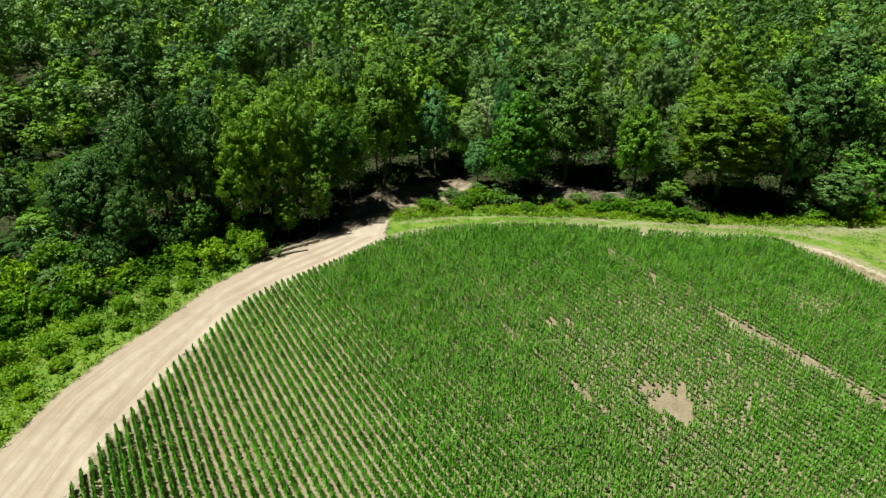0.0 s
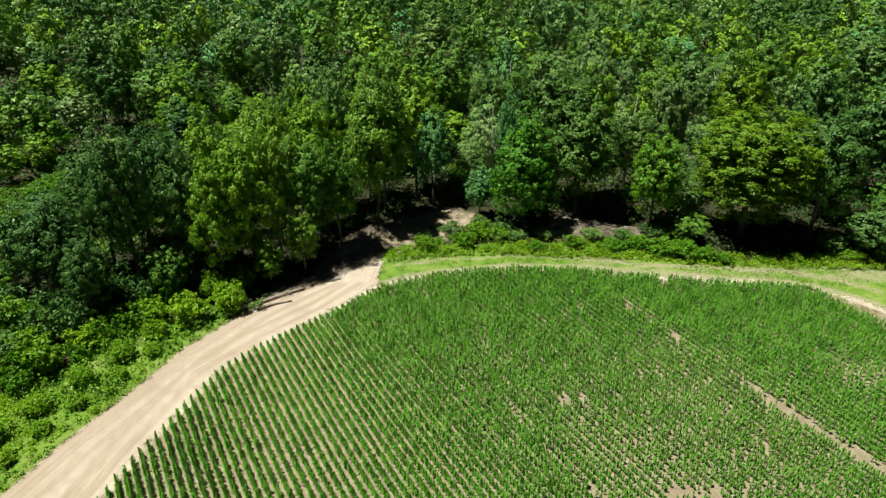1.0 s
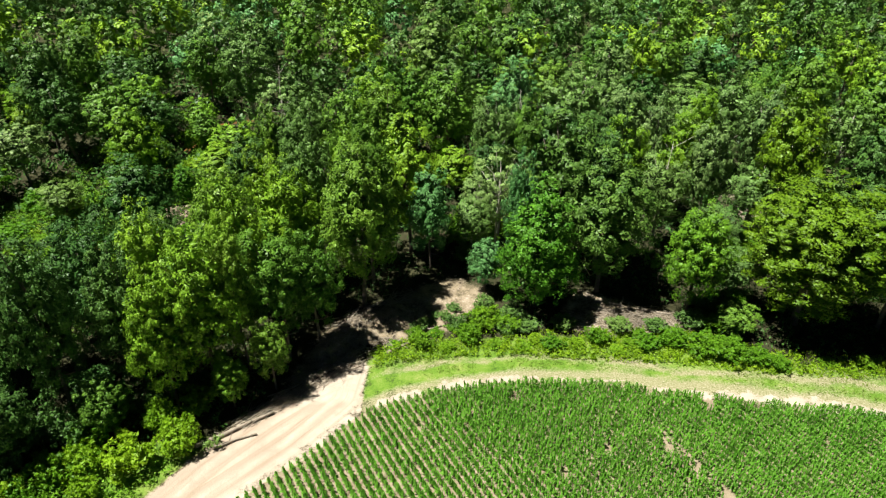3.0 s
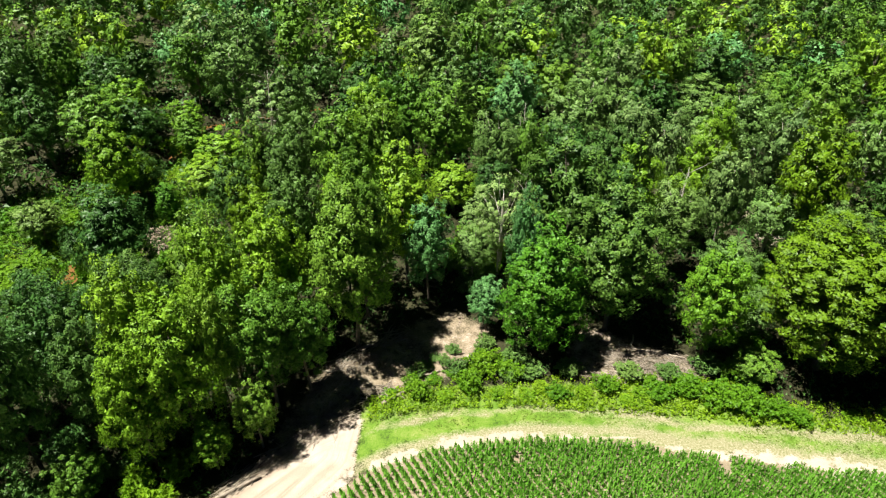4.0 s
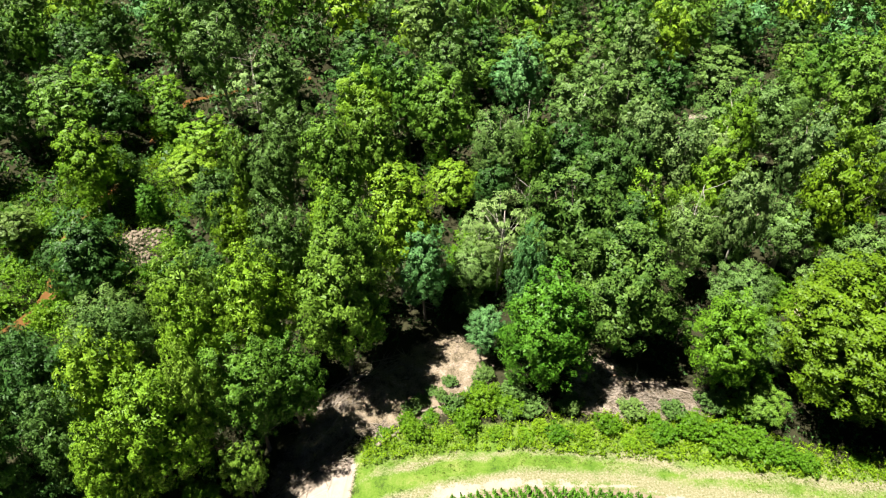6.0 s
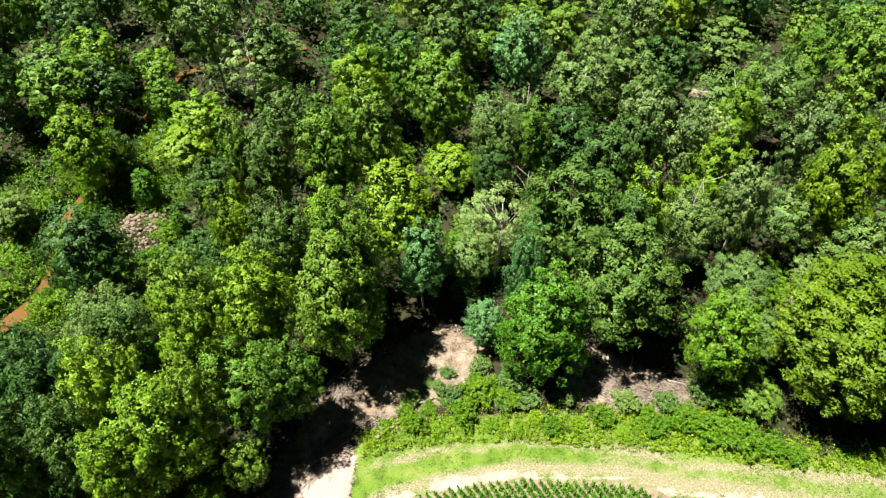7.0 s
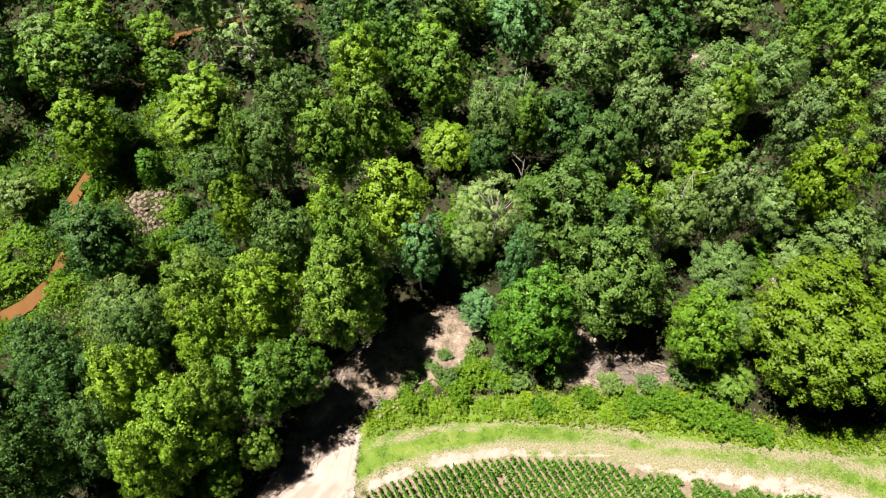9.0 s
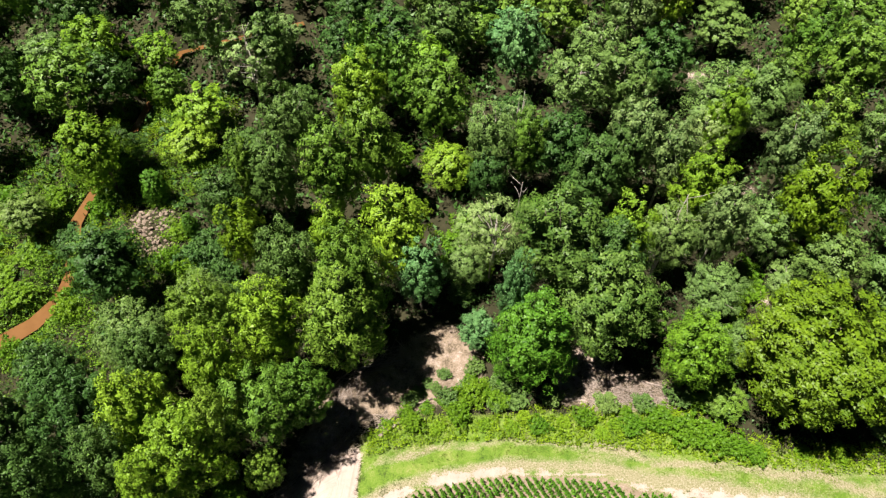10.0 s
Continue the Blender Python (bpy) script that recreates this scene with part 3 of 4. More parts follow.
def make_south_corn():
    """The rest of the field: the same rows in plainer plants."""
    r = np.random.default_rng(4)
    u, v = np.meshgrid(np.arange(-42, 112) * ROW_GAP - 4.17, np.arange(-95, 110, 0.36))
    u, v = u.ravel() + r.normal(size=u.size) * 0.02, v.ravel() + r.uniform(-0.1, 0.1, v.size)
    x, y = u * ROW_ACROSS[0] + v * ROW_DIR[0], u * ROW_ACROSS[1] + v * ROW_DIR[1]
    keep = (inside(FIELD, x, y) > 0.2) & (x < 66) & (y < 31) & (y > -34)
    x, y = x[keep], y[keep]
    n = len(x)
    base = np.stack([x, y, height_at(x, y) * (y > 23)], 1)
    tall = 1.1 + 0.15 * rolling(x, y)
    turn = r.uniform(0, 6.28, n)
    verts = []
    for k in range(4):
        a = turn + math.pi * k + r.uniform(-0.4, 0.4, n)
        out = np.stack([np.cos(a), np.sin(a), 0 * a], 1)
        across = np.stack([-np.sin(a), np.cos(a), 0 * a], 1) * 0.12
        low = base + np.stack([0 * a, 0 * a, tall * (0.35 + 0.15 * k)], 1)
        tip = low + out * r.uniform(0.3, 0.5, (n, 1)) + np.stack([0 * a, 0 * a, r.uniform(0.0, 0.35, n)], 1)
        verts.append(np.stack([low - across, low + across, tip], 1).reshape(-1, 3))
    s = np.stack([np.cos(turn), np.sin(turn), 0 * turn], 1) * 0.03
    verts.append(np.stack([base - s, base + s, base + np.stack([0 * x, 0 * x, tall], 1)], 1).reshape(-1, 3))
    verts = np.concatenate(verts)
    tagged(new("corn_crop", mesh_of("corn", verts, np.arange(len(verts)).reshape(-1, 3), CORN_LEAF)), "green young maize in straight rows across the near field", "corn", "", "stuff")


make_south_corn()

# ---------------------------------------------------------------- trees
WORDS = {
    "mid": "tall mid-green broadleaf tree with a lobed crown", "dark": "tall dark green broadleaf tree with a dense crown",
    "lime": "bright lime-green broadleaf tree with a full crown", "yellow": "yellow-green tree with a loose airy crown",
    "teal": "blue-green slender broadleaf tree", "olive": "olive-green broadleaf tree with a lumpy crown",
    "pale": "pale grey-green feathery tree with thin limbs", "vivid": "vivid green cone-shaped tree leafy to the ground",
    "moss": "yellowish olive-green bushy broadleaf tree", "spread": "wide low lime-green tree with tiered foliage",
    "soft": "soft green feathery tree with a rounded crown", "tips": "dark green broadleaf tree with pale yellowish leaf tips",
    "great": "large dark green shade tree with yellowish top leaves"}
# kind: leaf, bark, shapes of its variants, crown base, core
SORTS = {
    "mid": ("mid", BARK, ("tall", "dome", "spire", "round"), 3.0, True), "dark": ("dark", BARK, ("tall", "dome", "spire"), 3.0, True),
    "lime": ("lime", BARK, ("tall", "dome", "spire"), 2.4, True), "yellow": ("yellow", BARK, ("tall",), 2.5, True),
    "teal": ("teal", BARK, ("tall",), 2.0, True), "olive": ("olive", BARK, ("round", "tall"), 2.6, True),
    "pale": ("pale", PALE_BARK, ("round",), 3.5, False), "vivid": ("vivid", BARK, ("cone",), 0.6, True),
    "spread": ("moss", BARK, ("spread",), 2.6, True), "moss": ("moss", BARK, ("round",), 3.0, True),
    "soft": ("soft", PALE_BARK, ("dome", "round"), 3.2, True), "tips": ("tips", PALE_BARK, ("round", "dome"), 4.0, True),
    "great": ("great", BARK, ("dome",), 2.6, True)}
protos, turn_of = {}, {}
placed = []


def proto_of(kind, reach, k):
    key = (kind, reach, k)
    fresh = key not in protos
    if fresh:
        leaf, bark, shapes, base, core = SORTS[kind]
        dial = dict((NEAR, MIDDLE, FAR)[reach])
        if kind in ("pale", "soft"):
            dial.update(spread=0.8, size=dial["size"] * 0.72, per=int(dial["per"] * 1.3), limbs=16)
        if kind == "tips":
            dial.update(spread=0.8, size=dial["size"] * 1.1, per=int(dial["per"] * 0.85), ragged=0.17)
        if kind == "teal":
            dial.update(limbs=14, ragged=0.22)
        if kind == "spread":
            dial.update(n=860, per=44, size=0.19, limbs=6, squash=0.65, spread=0.9, lobes=56, ragged=0.13, grain=0.07)
        if kind == "vivid":
            dial.update(n=460, per=46, size=0.22, lobes=40, ragged=0.2, grain=0.09)
        protos[key] = make_tree("willow_tree" if kind == "pale" else "broadleaf_tree", WORDS[kind], 11 + 7 * len(protos), LEAF[leaf], bark, shapes[k], base=base, core=core, **dial)
    return protos[key], fresh


def plant(kind, x, y, h, r):
    """Stands one more tree of that kind at (x, y), h high and r wide to each side."""
    reach = 0 if y < 109 and abs(x) < 50 else 1 if y < 142 and abs(x) < 60 else 2
    j = turn_of.get((kind, reach), 0)
    turn_of[kind, reach] = j + 1
    ob, fresh = proto_of(kind, reach, j % len(SORTS[kind][2]))
    m = Matrix.LocRotScale((x, y, float(height_at(np.array(x), np.array(y)))), Euler((0, 0, rng.uniform(0, 6.28))), (r / 5.0, r / 5.0, h / 20.0))
    placed.append((x, y, r))
    if not fresh:
        ob = copy_thing(ob, Matrix())
    ob.matrix_basis = m
    return ob


# x, y, height and crown radius of the trees that can be told apart
TREES = {
    "mid": [(-49.5, 171, 17.5, 4.8), (-48, 72, 6, 3.0), (-12.8, 123, 24, 4.8), (-8.2, 127.4, 22, 4.6), (-57, 144.5, 17, 6.5), (-25, 124.6, 20.5, 3.4), (-4.5, 144, 19.5, 4.2), (13.2, 130, 18.5, 3.4), (-8.8, 105.2, 25.5, 4.6), (-9.6, 100.6, 25, 5.4), (54, 131, 22, 4.7), (-17.3, 91.4, 19.5, 4.2), (-14.0, 93.4, 16, 3.4), (33.2, 167.5, 19, 5.2), (64.2, 146, 22, 5.2), (-9.3, 146.5, 21, 4.8), (1, 138.8, 20, 5.6), (73, 139.5, 21, 6), (-75.7, 128, 15, 5.5), (-32.5, 79.6, 9, 2.6), (-44.5, 114, 11, 3.6), (-26.5, 88.2, 17, 3.2), (54.6, 145.6, 17, 3.8), (35.2, 95.4, 4.6, 2.6), (-25.4, 101.4, 21.3, 4.2)],
    "dark": [(-27.6, 120.6, 16.5, 3.8), (7.9, 127, 13, 3.2), (36.3, 149.5, 17.5, 5.2), (22.2, 125.2, 18.5, 4.8), (25.8, 126.4, 19.5, 3.6), (18, 130.5, 17, 4.8), (-36.2, 90.4, 21, 4.6), (-31.6, 85.6, 20, 3.6), (-64.4, 165, 16, 5.2), (52.6, 95.6, 20.5, 5.4), (61.7, 117.6, 22.5, 5.4), (66.7, 111, 19, 5), (-95, 171, 13.5, 5), (-26.4, 152.6, 18.5, 4.6), (17, 186, 18, 4.4), (-38.4, 174, 21, 5), (-44.7, 79.2, 16, 4.2), (-52, 67, 5, 3.2), (-57, 74, 5.5, 3.6), (-39.8, 110, 18.5, 5.6), (-50, 117.5, 8, 2.6), (-49.5, 134.5, 9, 3.0), (-46.5, 134, 10, 3.6), (-43.8, 88.5, 19.5, 4.8), (-42, 95.5, 16, 4.2), (-50.5, 88, 13, 4.6), (21, 108.6, 22, 5.4), (-31.5, 97, 18, 3.6), (69.3, 112.5, 20, 6), (-39.6, 75.4, 12.5, 3.1), (-52, 147.2, 14.5, 4.6), (-65.6, 143.2, 18, 4.8), (-59.5, 160.8, 15, 4.6), (-47.5, 85.5, 13, 4.0), (-48.8, 80, 14, 4.0), (-37.6, 82.0, 23.5, 4.2)],
    "lime": [(-74, 117, 8.5, 3.6), (-70.6, 121.4, 8, 2.8), (-55, 81.5, 6, 3.6), (-78, 151, 10.5, 3.4), (42, 134.6, 20, 3.4), (78.7, 150, 21, 5), (-48, 158, 9, 4.2), (-48, 129.8, 18, 5.2), (-11, 139.4, 20.5, 4.8), (-4.2, 113.2, 21.5, 5.2), (-11.8, 111.2, 23, 3.8), (23.3, 111.2, 23.2, 3.8), (35.2, 121.2, 20.5, 4.0), (-29.4, 89.6, 23, 4.2), (-24.4, 86.6, 22, 4.5), (-27.4, 83.4, 20, 3.6), (-18, 100.4, 22.5, 4.6), (-22.6, 95, 23, 3.8), (-83.4, 160, 10.5, 4.4), (-56.2, 155, 14.5, 5.2), (39.6, 163.6, 21.5, 4.4), (-72.2, 126.6, 11, 4.8), (-90.6, 161, 12, 5), (2.2, 131, 9.5, 4.6), (-5.5, 132.6, 8.5, 3.0), (-37, 143, 9, 4.8), (-37.8, 137.4, 7, 4.4), (-27.5, 124.6, 7, 3.0), (-21.6, 83.6, 8, 2.1), (30.6, 98.8, 16.8, 4.3)],
    "moss": [(48.4, 117.6, 23, 5.2), (-23.6, 114, 17.5, 3.4)],
    "yellow": [(-21.4, 89.4, 21.5, 2.9), (-17.8, 86.2, 10.5, 2.4)],
    "vivid": [(-40.7, 127.6, 8, 2.3), (-34.5, 121.5, 5.5, 1.5), (12.0, 100.4, 19.6, 5.8)],
    "spread": [(43.4, 97.2, 20.2, 8.9)],
    "teal": [(-1.3, 109.4, 17, 3.5), (10, 105, 21.5, 2.4), (5.8, 103.6, 9, 2.6), (14, 152, 19, 4.4)],
    "olive": [(-16.5, 107.2, 23.5, 4.0), (-83, 185, 15, 5), (-45, 66.5, 5, 2.6), (-57.5, 122.5, 8, 3.6), (-35.4, 101.4, 14, 4.4), (-21, 123.6, 20.5, 4.0), (-20.8, 133.6, 19.5, 4.3), (50.8, 111.6, 15, 4.8), (57, 103, 15, 4), (29.3, 144.2, 17, 5.2)],
    "soft": [(64.6, 132, 18.5, 4.6), (43.8, 139.6, 15.5, 6.8), (48.8, 139.8, 19.5, 5.2), (8.4, 130.2, 19, 4.2), (22.2, 144.2, 16.5, 5.6), (44.9, 117.8, 13, 4.4), (36, 108.6, 10.5, 4.0), (30.6, 115, 16, 4.3), (47.3, 111.4, 6, 3.4), (4.4, 113, 9.5, 3.4), (37.0, 101.5, 8.5, 3.2), (-29.5, 109, 9, 3.2)],
    "tips": [(33.4, 160.5, 19, 4.6), (27.4, 128.8, 22.5, 4.4), (32.2, 126.2, 21, 3.8), (36.2, 114.4, 22, 3.6), (49, 127, 22, 4.2)],
    "great": [(15.8, 110.4, 24.6, 6.4), (20.4, 103.6, 20.5, 6.2)],
    "pale": [(-29, 150, 15.5, 5.0), (8.2, 115.6, 16, 4.4), (12.2, 136, 15, 3.0), (-51.5, 186, 19, 5), (40.2, 133.9, 15, 3.4), (5.6, 118, 11, 3.2)],
}
for kind, rows in TREES.items():
    for x, y, h, r in rows:
        plant(kind, x, y, h, r)


CREEK_OPENING = np.array([(-68, 101), (-56, 95), (-44, 95), (-43, 103), (-46, 110), (-46, 131), (-56, 134), (-68, 130)], float)
RUBBLE_OPENING = np.array([(-44, 124), (-36, 124.5), (-32.5, 118), (-30.5, 112), (-34, 112), (-38, 117)], float)
FAR_GLADE = np.array([(41, 156), (55, 158), (53, 146), (45, 144)], float)


EDGE_STAND = np.array([(-34, 74), (-10, 80), (-11, 99), (-24, 99), (-33, 93)], float)


def clear_of_trees(x, y):
    """How far (x, y) lies from open land: field, road, turf, verge, clearings and creek."""
    ax, ay = np.array(x), np.array(y)
    open_land = max(float(inside(p, ax, ay)) for p in (FIELD, ROAD, CLEARING, TURF, VERGE, SIDE_CLEARING, CREEK_OPENING, RUBBLE_OPENING, FAR_GLADE))
    return min(-open_land, float(off_line(CREEK, ax, ay)) - 2.5, -float(bare_at(ax, ay)))


def fill_forest():
    """The rest of the wood between the trees placed above."""
    names = ["mid"] * 9 + ["dark"] * 8 + ["lime"] * 2 + ["olive"] * 4 + ["soft"] * 3 + ["tips"] * 2 + ["teal"]
    for gy in np.arange(58, 178, 6.5):
        for gx in np.arange(-112, 116, 7.0):
            x, y = gx + rng.uniform(-2.6, 2.6), gy + rng.uniform(-2.4, 2.4)
            if abs(x) > 18 + 0.62 * y or clear_of_trees(x, y) < 2.5 or float(inside(EDGE_STAND, np.array(x), np.array(y))) > 0:
                continue
            gap = min(math.hypot(x - a, y - b) - 0.72 * r for a, b, r in placed)
            if gap < (4.3 if y < 150 and -52 < x < 58 else 3.2):
                continue
            kind = names[rng.integers(len(names))]
            r = min(rng.uniform(3.8, 6.2), gap + 1.2) if y < 150 and -52 < x < 58 else min(rng.uniform(4.0, 6.6), gap + 0.9)
            if x < -46 and y < 116:
                plant(("mid", "dark", "mid", "lime", "dark")[rng.integers(5)], x, y, rng.uniform(5.5, 11) if y > 84 else rng.uniform(3.5, 6.5), min(r, 3.8))
            elif y < 150 and -52 < x < 58:
                plant(("dark", "mid", "dark")[rng.integers(3)], x, y, rng.uniform(5, 9), min(r, 3.4))
            else:
                plant(kind, x, y, rng.uniform(9, 22) * (0.75 + 0.05 * r), r)


fill_forest()

sapling_protos = {}


def fill_understory():
    """Saplings and small trees under and between the tall ones."""
    names = ["mid", "dark", "dark", "vivid"]
    for gy in np.arange(57, 104, 5.2):
        for gx in np.arange(-84, 76, 5.4):
            x, y = gx + rng.uniform(-1.8, 1.8), gy + rng.uniform(-1.8, 1.8)
            if abs(x) > 22 + 0.5 * y or clear_of_trees(x, y) < 0.9 or math.hypot(x + 38, y - 83) < 10 or float(inside(EDGE_STAND, np.array(x), np.array(y))) > 0:
                continue
            gap = min(math.hypot(x - a, y - b) - 0.72 * r for a, b, r in placed)
            if gap < 0.8:
                continue
            h, r = rng.uniform(2.5, 6.5), rng.uniform(1.6, 2.5)
            kind = names[rng.integers(len(names))]
            fresh = kind not in sapling_protos
            if fresh:
                sapling_protos[kind] = make_tree("sapling", "small leafy understory tree between taller trees", 611 + len(sapling_protos), LEAF[kind], BARK, "tall", 7.0, 2.4, 0.4, 30, 24, 0.44, 5, 0.07, lobes=7)
            ob = sapling_protos[kind] if fresh else copy_thing(sapling_protos[kind], Matrix())
            ob.matrix_basis = Matrix.LocRotScale((x, y, float(height_at(np.array(x), np.array(y)))), Euler((0, 0, rng.uniform(0, 6.28))), (r / 2.4, r / 2.4, h / 7.0))
            tagged(ob, "", "", "saplings")
            placed.append((x, y, r * 0.8))


fill_understory()


def far_woods():
    """The woods beyond, too many to count: crowns of coarse leaves in one mesh."""
    r = np.random.default_rng(5)
    pieces = {k: [] for k in ("mid", "dark", "olive", "lime", "soft", "teal")}
    for gy in np.arange(180, 385, 9.6):
        for gx in np.arange(-280, 281, 9.8):
            x, y = gx + r.uniform(-4, 4), gy + r.uniform(-4, 4)
            if abs(x) > 22 + 0.64 * y:
                continue
            h, rad = r.uniform(9, 24), r.uniform(3.8, 6.6)
            near = y < 250
            c, cr = crown_clumps(r, h, h * 0.12, rad, 84 if near else 36, ("tall", "dome", "round")[r.integers(3)], 12)
            c += np.array([x, y, 0])
            out = unit((c - np.array([x, y, 0.4 * h])) / np.array([rad, rad, 0.5 * h]))
            pieces[("mid", "dark", "dark", "mid", "lime", "olive", "soft", "mid", "dark", "teal")[r.integers(10)]].append(leaves(r, c, cr * 1.25, 14 if near else 9, 0.68 if near else 1.15, 0.95, 0.2, out, 3.6))
    for k, p in pieces.items():
        tagged(new("far_woods", mesh_of("far_woods", *join(p), LEAF[k])), "distant continuous canopy of mixed green broadleaf woods", "woods", "", "stuff")


far_woods()


# ---------------------------------------------------------------- shrubs and weeds
SHRUB_LEAF = {"lime": leaf_material("shrub_bright", (0.098, 0.215, 0.008), (0.205, 0.365, 0.018), 0.3), "mid": leaf_material("shrub_green", (0.046, 0.132, 0.007), (0.138, 0.290, 0.014), 0.3), "olive": LEAF["olive"], "dark": LEAF["dark"]}
SHRUB_WORDS = {"lime": "low bright yellow-green bushy shrub in the verge", "mid": "leafy mid-green shrub at the forest edge", "olive": "dull olive-green shrub among the felled brush", "dark": "tall dark green shrub in the shade of the trees"}
shrub_protos = {}


def make_shrub(kind, seed):
    r = np.random.default_rng(seed)
    root = tagged(new("shrub"), SHRUB_WORDS[kind], "shrub", "edge shrubs")
    c, rad, mass = crown_clumps(r, 2.0, 0.05, 1.0, 110, "round", 9, True, 0.38)
    stems = [tube([np.array([0, 0, -0.15]), p * 0.5, p * 0.95], [0.03, 0.02, 0.008], 4) for p in c[:6]]
    part("stems", mesh_of("stems", *join(stems), BARK, True), root)
    part("foliage", mesh_of("foliage", *join([leaves(r, c, rad * 1.2, 18, 0.14, 1.0, 1.1), mass]), SHRUB_LEAF[kind]), root)
    return root


def plant_shrub(kind, x, y, h, r):
    k = (kind, len([p for p in placed_shrubs if p == kind]) % 2)
    placed_shrubs.append(kind)
    fresh = k not in shrub_protos
    if fresh:
        shrub_protos[k] = make_shrub(kind, 301 + 5 * len(shrub_protos))
    ob = shrub_protos[k] if fresh else copy_thing(shrub_protos[k], Matrix())
    ob.matrix_basis = Matrix.LocRotScale((x, y, float(height_at(np.array(x), np.array(y)))), Euler((0, 0, rng.uniform(0, 6.28))), (r, r, h / 2))


placed_shrubs = []
EDGE_SHRUBS = [(-2.1, 93.2, 2, 1.3), (-2.9, 94.6, 1.6, 0.99), (3.4, 94.2, 2.3, 1.5), (5.3, 97, 2.5, 1.8), (8.2, 96.2, 1.9, 1.5), (13.2, 92.9, 1.4, 1.2), (18.6, 94, 1.8, 1.3), (24.5, 93, 1.6, 1.5), (27.6, 93.5, 2, 1.7), (30.6, 92.4, 2.3, 2), (33.4, 91.5, 2.3, 2), (36.2, 90.3, 1.9, 1.6), (38.4, 89.6, 1.3, 1.2), (33.5, 96, 2.3, 1.8), (36, 99.5, 3.2, 2), (-34.2, 78.6, 4.2, 2.2), (-28.2, 81, 3.6, 1.9), (-25.2, 83, 3.6, 1.8), (-36, 74, 3.6, 2), (-43.5, 67, 4.6, 3), (-47.5, 71, 6, 3), (60, 90.5, 2.6, 2.1)]
BRIGHT_SHRUBS = [(0.8, 92.7, 0.74, 0.88), (6.6, 93.2, 0.81, 0.88), (9.8, 93, 0.67, 0.96), (16.2, 93.4, 0.74, 0.88), (20.6, 92.2, 0.67, 0.88), (22.4, 93.2, 0.89, 0.88), (11.4, 94.2, 0.89, 0.88), (-25.4, 77.9, 3.6, 2.1), (-29.4, 75.6, 3.8, 2.3), (-33.5, 75.2, 3.2, 1.9), (-39, 70.8, 3.4, 2.2), (-46.5, 63, 4, 2.5), (44, 89.9, 0.89, 1), (48, 89.6, 1.2, 1.1), (56, 90, 1.8, 1.6), (-51, 60, 4.5, 3), (-50, 66, 6, 3.2), (64, 90, 2.2, 1.9)]
CREEK_SHRUBS = [(-56, 111, 2.0, 2.2), (-60, 114, 1.6, 2.6), (-64, 118, 2.0, 2.8), (-57.5, 118, 1.6, 2.2), (-60, 124, 2.4, 2.6), (-56.5, 127, 2.2, 2.0), (-64, 127, 3.0, 3.0), (-48.6, 108.5, 2.4, 1.8), (-48.4, 119, 2.6, 1.8), (-48.8, 126, 3.0, 2.0), (-53.6, 102.6, 2.6, 1.8), (-47.2, 114, 4.5, 2.4), (-61, 107.5, 2.0, 2.2), (-66, 112, 2.6, 2.6), (-50.0, 111.4, 2.6, 1.6), (-50.2, 130.8, 4.5, 2.2), (-46.4, 150, 5.5, 2.6), (-36.5, 121.5, 2.0, 1.8), (-37, 116, 3.0, 2.0), (-34, 114.5, 3.0, 2.0), (-43.5, 118, 2.4, 1.8)]
VERGE_SHRUBS = [(-51.8, 50.6, 2.5, 1.8), (-49.3, 54.6, 2.2, 1.6), (-47.3, 58.6, 2.9, 1.9), (-45.3, 61.1, 2, 1.4), (-42.4, 63.6, 2.5, 1.6), (-41, 66.6, 3.2, 1.8), (-38.8, 68.6, 1.9, 1.3), (-37.8, 71.8, 3.1, 1.6), (-35.4, 73, 1.9, 1.2), (-33.4, 75.2, 2.4, 1.3), (-43.6, 65.4, 3.7, 1.9), (-48.3, 61.6, 3.9, 2.1)]
CLEARING_SHRUBS = [(5, 98.6, 1.5, 0.96), (3.6, 97.2, 0.81, 0.8), (4.4, 95.8, 1.3, 0.96), (1.5, 96.2, 0.59, 0.8), (6.9, 97.6, 1.8, 1.1), (-0.6, 95.2, 0.67, 0.88), (2.4, 95.4, 0.96, 0.8), (-5.2, 93.2, 0.67, 0.8), (23.6, 94.9, 0.74, 0.96), (28.2, 94.9, 0.96, 1)]
DULL_SHRUBS = [(8.8, 98.2, 2.0, 1.7), (8.2, 95.8, 1.4, 1.4), (10.5, 96.2, 1.5, 1.5), (14.8, 96.6, 1.6, 1.5), (-1.6, 97.2, 0.6, 0.9), (-0.4, 98.4, 0.5, 0.8), (4.6, 98.2, 1.3, 1.1), (1.6, 99.6, 0.9, 0.9), (5.6, 100.6, 1.6, 1.2), (0.6, 97.6, 0.8, 0.8), (30.6, 96.6, 2.2, 1.6), (21.5, 95.6, 1.4, 1.5), (2.2, 96.6, 1.6, 1.2), (26, 95.6, 1.5, 1.4), (-2.4, 96.3, 1.2, 1.0), (54, 92.5, 3, 2)]
